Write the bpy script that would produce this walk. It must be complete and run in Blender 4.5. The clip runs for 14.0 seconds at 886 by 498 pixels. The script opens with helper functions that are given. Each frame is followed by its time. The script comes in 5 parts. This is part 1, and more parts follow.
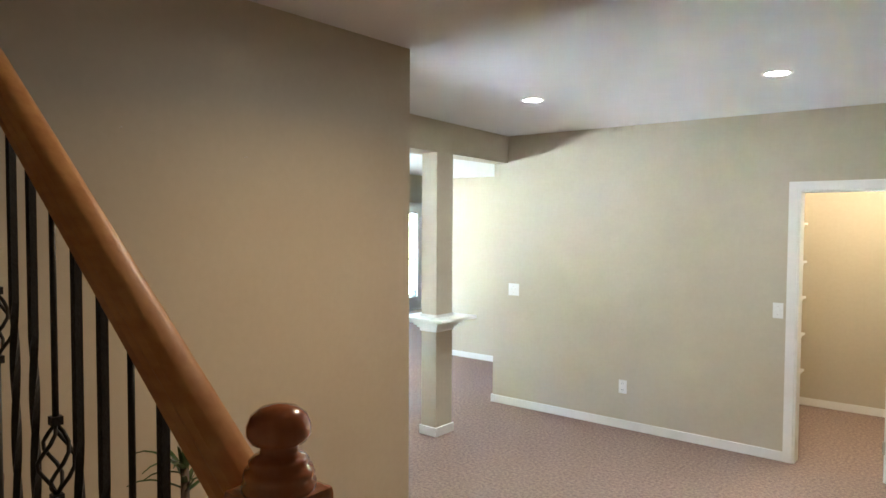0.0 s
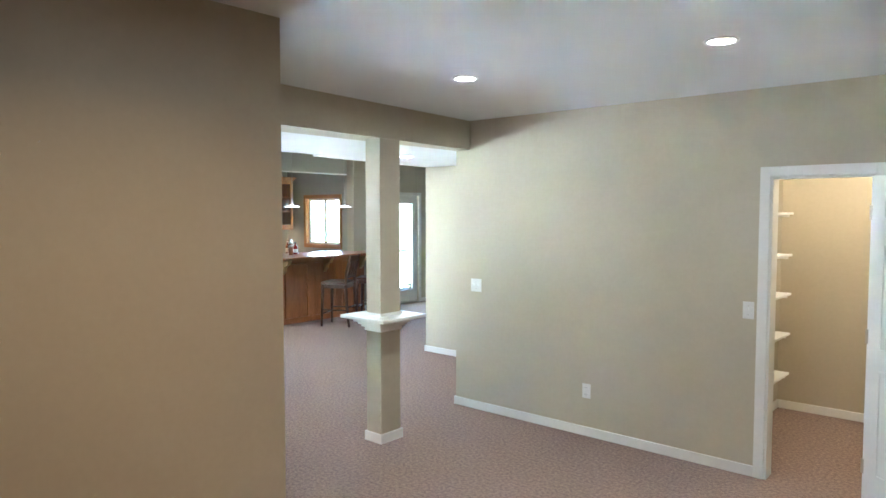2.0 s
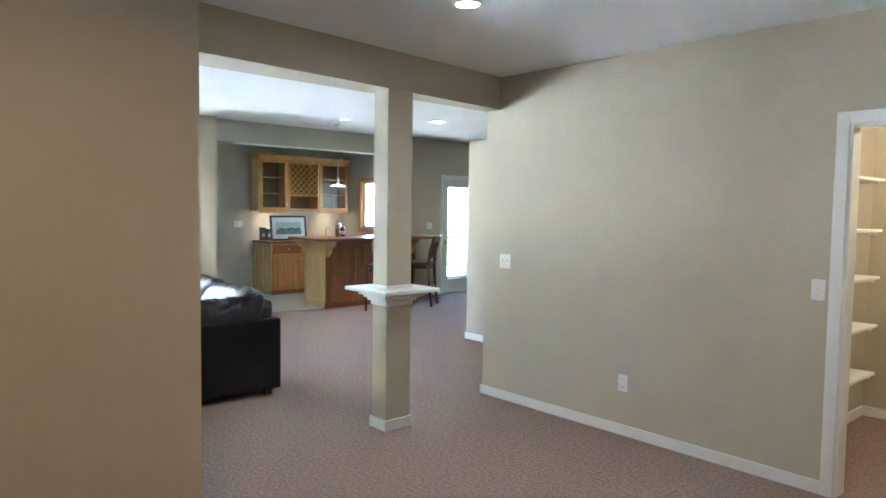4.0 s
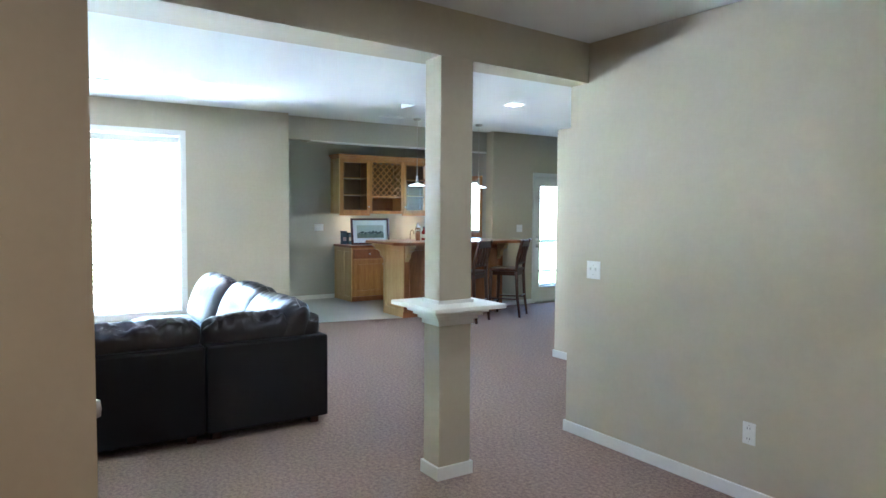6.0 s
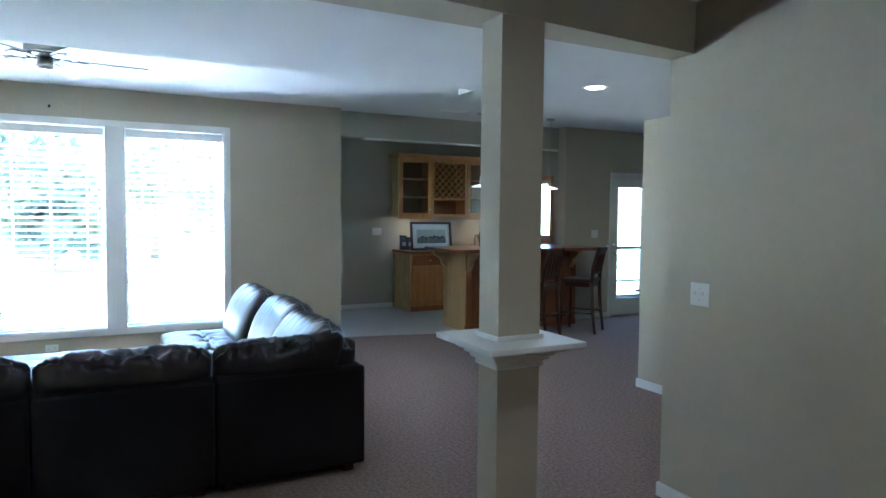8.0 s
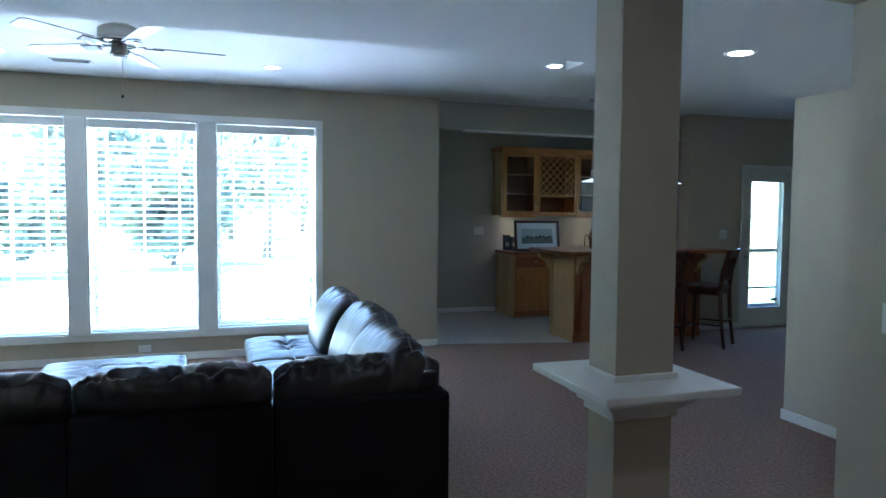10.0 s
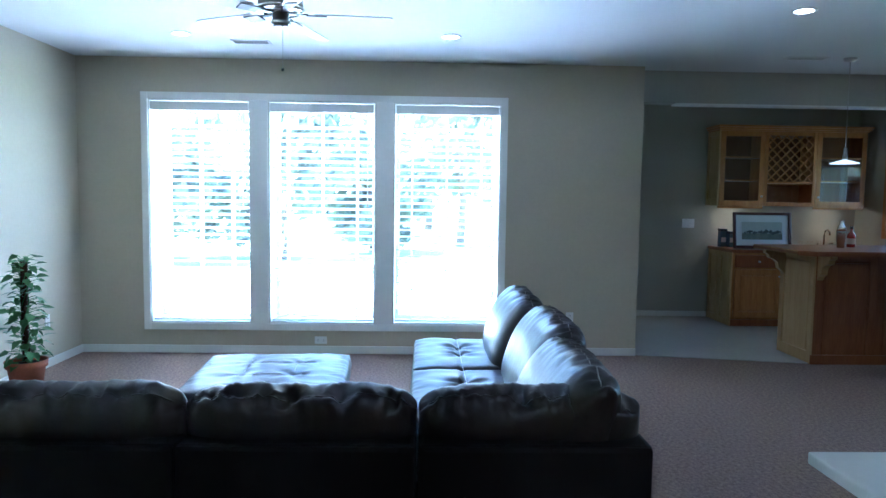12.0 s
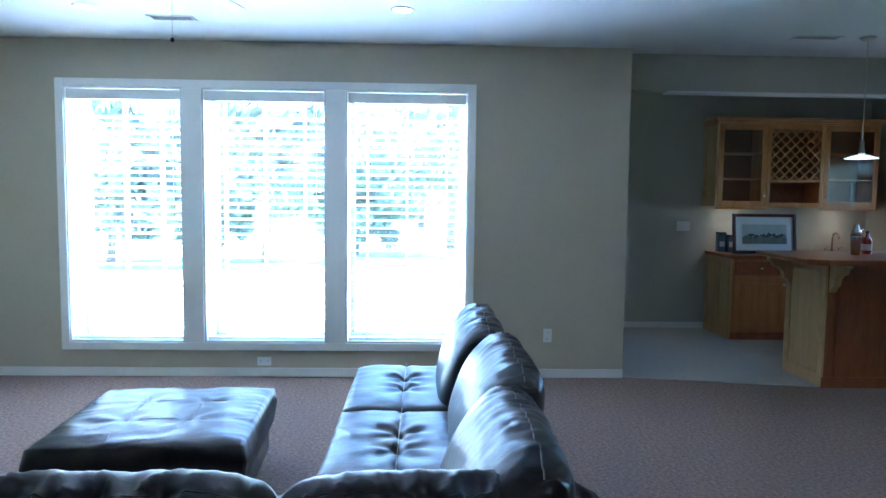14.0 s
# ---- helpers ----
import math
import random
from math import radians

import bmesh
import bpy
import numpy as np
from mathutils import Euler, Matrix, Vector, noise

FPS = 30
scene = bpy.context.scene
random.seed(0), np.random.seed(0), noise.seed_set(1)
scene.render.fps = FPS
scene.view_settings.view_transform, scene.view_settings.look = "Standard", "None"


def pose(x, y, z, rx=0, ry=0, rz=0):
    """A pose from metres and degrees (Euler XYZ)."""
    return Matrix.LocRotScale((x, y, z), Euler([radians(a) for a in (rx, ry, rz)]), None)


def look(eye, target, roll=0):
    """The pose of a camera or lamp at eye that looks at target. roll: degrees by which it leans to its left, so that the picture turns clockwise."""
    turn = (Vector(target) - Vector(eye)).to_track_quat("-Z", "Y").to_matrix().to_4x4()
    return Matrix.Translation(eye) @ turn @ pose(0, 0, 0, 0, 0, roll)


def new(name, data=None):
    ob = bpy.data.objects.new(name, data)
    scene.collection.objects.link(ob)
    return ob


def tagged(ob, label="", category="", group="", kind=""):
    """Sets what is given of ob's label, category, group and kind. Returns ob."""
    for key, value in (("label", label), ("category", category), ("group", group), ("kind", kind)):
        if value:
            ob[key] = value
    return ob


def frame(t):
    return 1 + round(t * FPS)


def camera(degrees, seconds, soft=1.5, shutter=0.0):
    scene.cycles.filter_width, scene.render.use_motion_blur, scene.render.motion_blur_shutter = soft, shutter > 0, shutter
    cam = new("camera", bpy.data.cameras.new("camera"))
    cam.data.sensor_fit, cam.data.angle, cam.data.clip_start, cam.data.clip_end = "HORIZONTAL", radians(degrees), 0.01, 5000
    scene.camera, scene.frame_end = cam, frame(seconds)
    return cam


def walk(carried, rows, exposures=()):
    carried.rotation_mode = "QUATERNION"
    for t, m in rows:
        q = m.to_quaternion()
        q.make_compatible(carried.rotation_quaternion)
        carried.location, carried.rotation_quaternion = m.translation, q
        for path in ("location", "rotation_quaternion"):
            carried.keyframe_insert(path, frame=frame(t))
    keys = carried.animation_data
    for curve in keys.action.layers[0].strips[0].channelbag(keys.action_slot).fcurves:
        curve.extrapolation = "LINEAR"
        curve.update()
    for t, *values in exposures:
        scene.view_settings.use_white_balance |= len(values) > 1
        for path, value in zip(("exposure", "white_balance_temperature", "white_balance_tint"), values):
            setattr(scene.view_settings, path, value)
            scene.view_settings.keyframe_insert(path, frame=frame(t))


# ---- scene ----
cam = camera(66.5, 14.0)
PATH = [
    (0, (0.456, -0.071, 1.795), (-0.798, 1.485, 1.713), 0.3),
    (0.5, (0.531, 0.054, 1.798), (-0.72, 1.612, 1.712), -0.0),
    (1, (0.595, 0.225, 1.797), (-0.661, 1.779, 1.706), 0.0),
    (1.5, (0.619, 0.416, 1.804), (-0.648, 1.96, 1.703), 0.1),
    (2, (0.69, 0.664, 1.811), (-0.627, 2.165, 1.698), 0.0),
    (4.5, (0.571, 1.581, 1.525), (-0.955, 2.868, 1.408), 0.8),
    (5, (0.409, 1.754, 1.527), (-1.16, 2.989, 1.412), 0.5),
    (5.5, (0.227, 1.996, 1.515), (-1.392, 3.165, 1.403), 0.3),
    (6, (0.058, 2.206, 1.512), (-1.615, 3.296, 1.402), 0.4),
    (6.5, (-0.115, 2.343, 1.511), (-1.825, 3.374, 1.405), 0.5),
    (7, (-0.332, 2.483, 1.519), (-2.059, 3.486, 1.413), 0.5),
    (9.5, (-1.081, 2.98, 1.552), (-2.951, 3.681, 1.443), 0.5),
    (10, (-1.255, 3.062, 1.532), (-3.153, 3.681, 1.418), 0.5),
    (10.5, (-1.402, 3.166, 1.532), (-3.334, 3.668, 1.402), 0.9),
    (11, (-1.58, 3.222, 1.535), (-3.546, 3.558, 1.388), 1.0),
    (11.5, (-1.798, 3.258, 1.538), (-3.785, 3.423, 1.382), 1.0),
    (12, (-2.054, 3.298, 1.509), (-4.048, 3.353, 1.36), 0.8),
    (12.5, (-2.259, 3.382, 1.484), (-4.254, 3.38, 1.343), 0.6),
    (13, (-2.469, 3.445, 1.518), (-4.463, 3.439, 1.368), 0.7),
    (13.5, (-2.657, 3.557, 1.513), (-4.652, 3.564, 1.365), 0.8),
    (14, (-2.841, 3.642, 1.525), (-4.834, 3.702, 1.375), 0.7),
]
def key_exposures():
    return [(0.0, 8.08, 5420, 8), (1.0, 7.98, 5300, 8), (2.0, 7.83, 5200, 8), (4.5, 7.5, 5180, 9), (5.5, 7.47, 5030, 8), (6.5, 7.13, 4930, 8),
            (7.5, 6.47, 4800, 7), (9.3, 5.45, 4660, 7), (11.0, 5.42, 4500, 7), (12.5, 5.78, 4360, 7), (14.0, 5.77, 4380, 7)]


walk(cam, [(t, look(eye, target, roll)) for t, eye, target, roll in PATH], key_exposures())

# ---- world and sun ----
SUN_UP, SUN_TURN = 55.0, 165.0
world = bpy.data.worlds.new("sky")
scene.world = world
world.use_nodes = True
wn = world.node_tree
sky = wn.nodes.new("ShaderNodeTexSky")
sky.sky_type = "NISHITA"
sky.sun_disc = False
sky.sun_elevation = radians(SUN_UP)
sky.sun_rotation = radians(SUN_TURN)
sky.air_density, sky.dust_density = 1.0, 1.5
wn.nodes["Background"].inputs["Strength"].default_value = 0.15
wn.links.new(sky.outputs["Color"], wn.nodes["Background"].inputs["Color"])

sun_data = bpy.data.lights.new("sun", "SUN")
sun_data.energy, sun_data.angle, sun_data.color = 5.0, radians(0.5), (1.0, 0.95, 0.88)
sun = new("sun", sun_data)
sun.matrix_world = look((20, 8, 30), (20 - 10 * math.sin(radians(SUN_TURN)), 8 - 10 * math.cos(radians(SUN_TURN)), 30 - 10 * math.tan(radians(SUN_UP))))


# ---- materials ----
def material(name, color, rough=0.6, metal=0.0, second=None, scale=3.0, grain=60.0, bump=0.0, bump_scale=200.0,
             stretch=(1, 1, 1), spec=0.5, coat=0.0, vary=0.0, spread=0.3):
    """A surface with two scales of variation: broad cloudy tone and fine grain, and a fine relief."""
    m = bpy.data.materials.new(name)
    m.use_nodes = True
    nt = m.node_tree
    b = nt.nodes["Principled BSDF"]
    b.inputs["Roughness"].default_value = rough
    b.inputs["Metallic"].default_value = metal
    b.inputs["Specular IOR Level"].default_value = spec
    b.inputs["Coat Weight"].default_value = coat
    tc = nt.nodes.new("ShaderNodeTexCoord")
    mp = nt.nodes.new("ShaderNodeMapping")
    mp.inputs["Scale"].default_value = stretch
    nt.links.new(tc.outputs["Object"], mp.inputs["Vector"])
    second = second or tuple(c * 0.88 for c in color)
    n1 = nt.nodes.new("ShaderNodeTexNoise")
    n1.inputs["Scale"].default_value, n1.inputs["Detail"].default_value = scale, 3.0
    n2 = nt.nodes.new("ShaderNodeTexNoise")
    n2.inputs["Scale"].default_value, n2.inputs["Detail"].default_value = grain, 4.0
    for n in (n1, n2):
        nt.links.new(mp.outputs["Vector"], n.inputs["Vector"])
    add = nt.nodes.new("ShaderNodeMath")
    add.operation = "ADD"
    nt.links.new(n1.outputs["Fac"], add.inputs[0])
    nt.links.new(n2.outputs["Fac"], add.inputs[1])
    ramp = nt.nodes.new("ShaderNodeMapRange")
    ramp.inputs["From Min"].default_value, ramp.inputs["From Max"].default_value = 1 - spread, 1 + spread
    nt.links.new(add.outputs[0], ramp.inputs["Value"])
    mix = nt.nodes.new("ShaderNodeMix")
    mix.data_type = "RGBA"
    mix.inputs["A"].default_value, mix.inputs["B"].default_value = (*color, 1), (*second, 1)
    nt.links.new(ramp.outputs["Result"], mix.inputs["Factor"])
    out = mix.outputs["Result"]
    if vary:
        info = nt.nodes.new("ShaderNodeObjectInfo")
        hsv = nt.nodes.new("ShaderNodeHueSaturation")
        rng = nt.nodes.new("ShaderNodeMapRange")
        rng.inputs["To Min"].default_value, rng.inputs["To Max"].default_value = 1 - vary, 1 + vary
        nt.links.new(info.outputs["Random"], rng.inputs["Value"])
        nt.links.new(rng.outputs["Result"], hsv.inputs["Value"])
        nt.links.new(out, hsv.inputs["Color"])
        out = hsv.outputs["Color"]
    nt.links.new(out, b.inputs["Base Color"])
    if bump:
        n3 = nt.nodes.new("ShaderNodeTexNoise")
        n3.inputs["Scale"].default_value, n3.inputs["Detail"].default_value = bump_scale, 3.0
        nt.links.new(mp.outputs["Vector"], n3.inputs["Vector"])
        bp = nt.nodes.new("ShaderNodeBump")
        bp.inputs["Strength"].default_value, bp.inputs["Distance"].default_value = bump, 0.01
        nt.links.new(n3.outputs["Fac"], bp.inputs["Height"])
        nt.links.new(bp.outputs["Normal"], b.inputs["Normal"])
    return m


def pane_glass(name, clear=1.0):
    """A thin clear pane: mostly see-through with a weak gloss at its face."""
    m = bpy.data.materials.new(name)
    m.use_nodes = True
    nt = m.node_tree
    nt.nodes.remove(nt.nodes["Principled BSDF"])
    tr, gl, mx = nt.nodes.new("ShaderNodeBsdfTransparent"), nt.nodes.new("ShaderNodeBsdfGlossy"), nt.nodes.new("ShaderNodeMixShader")
    gl.inputs["Roughness"].default_value = 0.02
    tr.inputs["Color"].default_value = (clear, clear, clear, 1)
    mx.inputs[0].default_value = 0.035
    nt.links.new(tr.outputs[0], mx.inputs[1])
    nt.links.new(gl.outputs[0], mx.inputs[2])
    nt.links.new(mx.outputs[0], nt.nodes["Material Output"].inputs["Surface"])
    return m


def thin_white(name, color, through_light=0.45):
    """Thin white slats and tape that let part of the daylight through."""
    m = bpy.data.materials.new(name)
    m.use_nodes = True
    nt = m.node_tree
    b, tl, mx = nt.nodes["Principled BSDF"], nt.nodes.new("ShaderNodeBsdfTranslucent"), nt.nodes.new("ShaderNodeMixShader")
    b.inputs["Base Color"].default_value, b.inputs["Roughness"].default_value = (*color, 1), 0.45
    tl.inputs["Color"].default_value = (*color, 1)
    mx.inputs[0].default_value = through_light
    nt.links.new(b.outputs[0], mx.inputs[1])
    nt.links.new(tl.outputs[0], mx.inputs[2])
    nt.links.new(mx.outputs[0], nt.nodes["Material Output"].inputs["Surface"])
    return m


def glow(name, color, power):
    m = bpy.data.materials.new(name)
    m.use_nodes = True
    b = m.node_tree.nodes["Principled BSDF"]
    b.inputs["Base Color"].default_value = (*color, 1)
    b.inputs["Emission Color"].default_value = (*color, 1)
    b.inputs["Emission Strength"].default_value = power
    return m


PAINT = material("wall_paint", (0.492, 0.437, 0.324), 0.75, second=(0.466, 0.412, 0.303), scale=0.8, grain=30, bump=0.05, bump_scale=260)
# Beige of the other walls, slightly greyer, with the alcove's shade mixed in.
PAINT_SHADED = material("shaded_wall_paint", (0.425, 0.405, 0.335), 0.75, second=(0.40, 0.38, 0.315), scale=0.8, grain=30, bump=0.05, bump_scale=260)
CEIL = material("ceiling_paint", (0.74, 0.74, 0.73), 0.9, second=(0.70, 0.70, 0.69), scale=1.2, grain=90, bump=0.12, bump_scale=120)
TRIM = material("white_trim", (0.78, 0.77, 0.73), 0.42, second=(0.74, 0.73, 0.69), scale=2, grain=40)
CARPET = material("carpet", (0.415, 0.302, 0.242), 1.0, second=(0.185, 0.132, 0.106), scale=44, grain=135, bump=0.8, bump_scale=160, spec=0.1, spread=0.30)
TILE = material("pale_tile", (0.53, 0.49, 0.45), 0.4, second=(0.46, 0.42, 0.38), scale=2.5, grain=25)
OAK = material("honey_maple", (0.53, 0.245, 0.07), 0.33, second=(0.38, 0.155, 0.04), scale=2.2, grain=14, stretch=(6, 6, 0.7), bump=0.04, bump_scale=30, coat=0.15)
# Paler maple: the light on sides facing -y is put into the colour.
OAKLIT = material("lit_maple", (0.60, 0.40, 0.175), 0.34, second=(0.50, 0.30, 0.115), scale=2.2, grain=14, stretch=(6, 6, 0.7), coat=0.15)
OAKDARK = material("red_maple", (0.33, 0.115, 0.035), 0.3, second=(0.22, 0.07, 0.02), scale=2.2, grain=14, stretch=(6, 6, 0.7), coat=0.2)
RAILWOOD = material("rail_wood", (0.62, 0.32, 0.10), 0.46, second=(0.50, 0.22, 0.06), scale=3, grain=12, stretch=(0.8, 6, 6), coat=0.04)
NEWELWOOD = material("newel_wood", (0.38, 0.12, 0.035), 0.2, second=(0.28, 0.08, 0.02), scale=4, grain=14, stretch=(5, 5, 0.8), coat=0.5)
IRON = material("black_iron", (0.02, 0.019, 0.018), 0.45, metal=0.3, scale=8, grain=90, bump=0.2, bump_scale=150)
LEATHER = material("dark_leather", (0.017, 0.012, 0.013), 0.34, second=(0.023, 0.017, 0.016), scale=5, grain=60, bump=0.20, bump_scale=22, spec=0.55)
LINING = material("sofa_back_cloth", (0.010, 0.008, 0.008), 0.6, scale=3, grain=200, bump=0.1, bump_scale=300, spec=0.2)
THREAD = material("pale_thread", (0.32, 0.29, 0.27), 0.7)
ESPRESSO = material("espresso_wood", (0.095, 0.030, 0.014), 0.28, second=(0.055, 0.018, 0.008), scale=4, grain=16, stretch=(5, 5, 0.8), coat=0.3)
NICKEL = material("brushed_nickel", (0.55, 0.52, 0.47), 0.28, metal=1.0, grain=120)
WHITEP = material("white_plastic", (0.80, 0.79, 0.76), 0.35)
BLIND = thin_white("white_blind", (0.86, 0.86, 0.84))
TAPE = thin_white("ladder_cloth", (0.9, 0.9, 0.88), 0.8)
DARKHOLE = material("dark_slot", (0.02, 0.02, 0.02), 0.6)
PANE = pane_glass("window_pane")
DIM_PANE = pane_glass("dimmed_pane", 0.66)   # glass darkened to let less daylight in round the bar
LAMP_GLOW = glow("lamp_lens", (1.0, 0.93, 0.82), 1.2)
PUCK_GLOW = glow("puck_lens", (1.0, 0.80, 0.50), 0.9)
SILVER = material("shaker_steel", (0.62, 0.60, 0.58), 0.18, metal=1.0)
TERRACOTTA = material("terracotta", (0.42, 0.13, 0.06), 0.7, second=(0.34, 0.10, 0.045), scale=6, grain=60)
LEAF = material("pothos_leaf", (0.055, 0.15, 0.035), 0.35, second=(0.10, 0.22, 0.06), scale=9, grain=40)
SOIL = material("soil", (0.035, 0.024, 0.018), 0.95, bump=0.8, bump_scale=60)
MOSS = material("moss_pole", (0.07, 0.045, 0.022), 0.95, bump=1.0, bump_scale=90)
BARK = material("bark", (0.11, 0.085, 0.065), 0.9, bump=0.8, bump_scale=20)
FOLIAGE = material("tree_foliage", (0.11, 0.13, 0.095), 0.6, second=(0.14, 0.16, 0.12), scale=1.5, grain=8)
LAWN = material("lawn", (0.10, 0.15, 0.05), 0.95, second=(0.16, 0.19, 0.08), scale=0.3, grain=6, bump=0.4, bump_scale=30)
CONCRETE = material("patio_concrete", (0.56, 0.55, 0.53), 0.9, second=(0.48, 0.47, 0.45), scale=1.0, grain=30)


# ---- building helpers ----
def box(bm, x0, x1, y0, y1, z0, z1, bevel=0.0):
    r = bmesh.ops.create_cube(bm, size=1.0, matrix=Matrix.Translation(((x0 + x1) / 2, (y0 + y1) / 2, (z0 + z1) / 2)) @ Matrix.Diagonal((abs(x1 - x0), abs(y1 - y0), abs(z1 - z0), 1)))
    if bevel:
        vs = set(r["verts"])
        es = [e for e in bm.edges if e.verts[0] in vs and e.verts[1] in vs]
        bmesh.ops.bevel(bm, geom=es, offset=bevel, segments=2, affect="EDGES", profile=0.6)
    return bm


def boxes(*bs, bevel=0.0):
    bm = bmesh.new()
    for b in bs:
        box(bm, *b, bevel=bevel)
    return bm


def lathe(bm, profile, x=0.0, y=0.0, z=0.0, n=20, m=None):
    """Turns a list of (radius, height) round an upright axis."""
    m = (m or Matrix.Identity(4)) @ Matrix.Translation((x, y, z))
    rings = []
    for r, h in profile:
        rings.append([bm.verts.new(m @ Vector((max(r, 1e-4) * math.cos(2 * math.pi * i / n), max(r, 1e-4) * math.sin(2 * math.pi * i / n), h))) for i in range(n)])
    for a, b in zip(rings, rings[1:]):
        for i in range(n):
            f = bm.faces.new((a[i], a[(i + 1) % n], b[(i + 1) % n], b[i]))
            f.smooth = True
    bm.faces.new(list(reversed(rings[0])))
    bm.faces.new(rings[-1])
    return bm


def tube(bm, pts, radius, n=8):
    """A rod along a list of points; radius may be a number or one per point."""
    pts = [Vector(p) for p in pts]
    rings = []
    for i, p in enumerate(pts):
        d = (pts[min(i + 1, len(pts) - 1)] - pts[max(i - 1, 0)]).normalized()
        side = d.cross(Vector((0, 0, 1)) if abs(d.z) < 0.9 else Vector((1, 0, 0))).normalized()
        up = side.cross(d)
        r = radius[i] if isinstance(radius, (list, tuple)) else radius
        rings.append([bm.verts.new(p + r * (side * math.cos(2 * math.pi * k / n) + up * math.sin(2 * math.pi * k / n))) for k in range(n)])
    for a, b in zip(rings, rings[1:]):
        for k in range(n):
            bm.faces.new((a[k], a[(k + 1) % n], b[(k + 1) % n], b[k])).smooth = True
    bm.faces.new(list(reversed(rings[0])))
    bm.faces.new(rings[-1])
    return bm


def prism(bm, outline, z0, z1):
    """An upright prism over a plan outline (counter-clockwise)."""
    lo, hi = [bm.verts.new((x, y, z0)) for x, y in outline], [bm.verts.new((x, y, z1)) for x, y in outline]
    n = len(outline)
    bm.faces.new(list(reversed(lo)))
    bm.faces.new(hi)
    for i in range(n):
        bm.faces.new((lo[i], lo[(i + 1) % n], hi[(i + 1) % n], hi[i]))
    return bm


def mesh_of(name, bm, mat):
    bmesh.ops.recalc_face_normals(bm, faces=bm.faces)
    me = bpy.data.meshes.new(name)
    bm.to_mesh(me)
    bm.free()
    me.materials.append(mat)
    return me


def part(name, bm, mat, parent, label="", loc=None, turn=None):
    ob = new(name, bm if isinstance(bm, bpy.types.Mesh) else mesh_of(name, bm, mat))
    ob.parent = parent
    if loc is not None or turn is not None:
        ob.matrix_basis = pose(*(loc or (0, 0, 0)), *(turn or (0, 0, 0)))
    return tagged(ob, label) if label else ob


def thing(name, loc, label, category, group="", kind="", rz=0.0):
    ob = new(name)
    ob.empty_display_size = 0.1
    ob.matrix_basis = pose(*loc, 0, 0, rz)
    return tagged(ob, label, category, group, kind)


def structure(name, bm, mat, label, category):
    return tagged(new(name, mesh_of(name, bm, mat)), label, category, "", "structure")


# ---- the plan ----
W, WL, CL = -8.52, 0.04, 2.785          # window wall, side wall and ceiling of the living room
SOFF, HALLC = 2.365, 2.62               # dropped soffit and hall ceiling
BX = -3.075                             # hall face of the beam and post
HY = 5.455                              # hall wall with the closet
NX, NY = -1.732, 2.383                  # corner of the near wall
ALC0, ALC1, ALCB, HDR = 5.37, 8.73, -10.8, 2.46
WIN = [(0.70, 1.645), (1.82, 2.825), (3.0, 4.01)]
WZ0, WZ1 = 0.29, 2.40
DY0, DY1 = 9.62, 10.42

structure("floor", boxes((W - 0.1, 2.4, -0.7, 11.3, -0.12, 0.0)), CARPET, "mauve-brown plush wall-to-wall carpet", "carpet")
bm = bmesh.new()
prism(bm, [(ALCB - 0.1, 5.1), (W - 0.02, 5.1), (W - 0.02, ALC0), (-8.25, 6.9), (-8.25, 8.70), (W - 0.02, ALC1 + 0.02), (W - 0.02, 9.1), (ALCB - 0.1, 9.1)], -0.1, 0.006)
structure("floor_tile", bm, TILE, "pale grey vinyl floor in the bar alcove", "floor")

structure("wall_west", boxes(
    (W - 0.34, W, WL - 0.12, WIN[0][0], 0, CL), (W - 0.34, W, WIN[2][1], 5.05, 0, CL), (W - 0.18, W, 5.05, ALC0, 0, CL),
    (W - 0.34, W, WIN[0][0], WIN[2][1], 0, WZ0), (W - 0.34, W, WIN[0][0], WIN[2][1], WZ1, CL),
    (W - 0.34, W, WIN[0][1], WIN[1][0], WZ0, WZ1), (W - 0.34, W, WIN[1][1], WIN[2][0], WZ0, WZ1),
    (W - 0.18, W, ALC1, DY0, 0, CL), (W - 0.18, W, DY0, DY1, 2.10, CL), (W - 0.18, W, DY1, 11.32, 0, CL)),
    PAINT, "warm beige painted wall with three tall windows", "wall")
structure("wall_alcove_back", boxes((ALCB - 0.15, ALCB, 5.05, 9.1, 0, CL)), PAINT_SHADED, "beige painted back wall of the bar alcove, greyed for its shade", "wall")
structure("wall_alcove_side", boxes((ALCB, W - 0.18, 5.05, 5.2, 0, CL)), PAINT_SHADED, "beige painted side wall of the bar alcove, greyed for its shade", "wall")
structure("wall_alcove_header", boxes((W - 0.32, W - 0.19, 5.2, 8.95, HDR + 0.015, CL)), PAINT_SHADED, "beige painted header over the bar alcove, greyed for its shade", "wall")
# White strip added for the bright, lit line under the header.
structure("header_lit_edge", boxes((W - 0.323, W - 0.186, 5.75, 8.94, HDR, HDR + 0.0145)), TRIM, "white strip painting the lit lower edge of the alcove header", "trim")
structure("wall_alcove_window", boxes((ALCB, -10.18, 8.95, 9.1, 0, CL), (-9.16, W - 0.18, 8.95, 9.1, 0, CL), (-10.18, -9.16, 8.95, 9.1, 0, 1.15), (-10.18, -9.16, 8.95, 9.1, 2.06, CL)),
          PAINT_SHADED, "beige painted alcove wall with a window, greyed for its shade", "wall")
structure("wall_north", boxes((W, -5.07, 11.2, 11.32, 0, CL)), PAINT, "beige painted end wall", "wall")
structure("wall_recess", boxes((-5.19, -3.35, 7.03, 7.15, 0, CL)), PAINT, "pale beige painted wall of a recess", "wall")
structure("wall_recess_side", boxes((-3.35, -3.23, HY + 0.12, 7.15, 0, CL)), PAINT, "pale beige painted side of a recess", "wall")
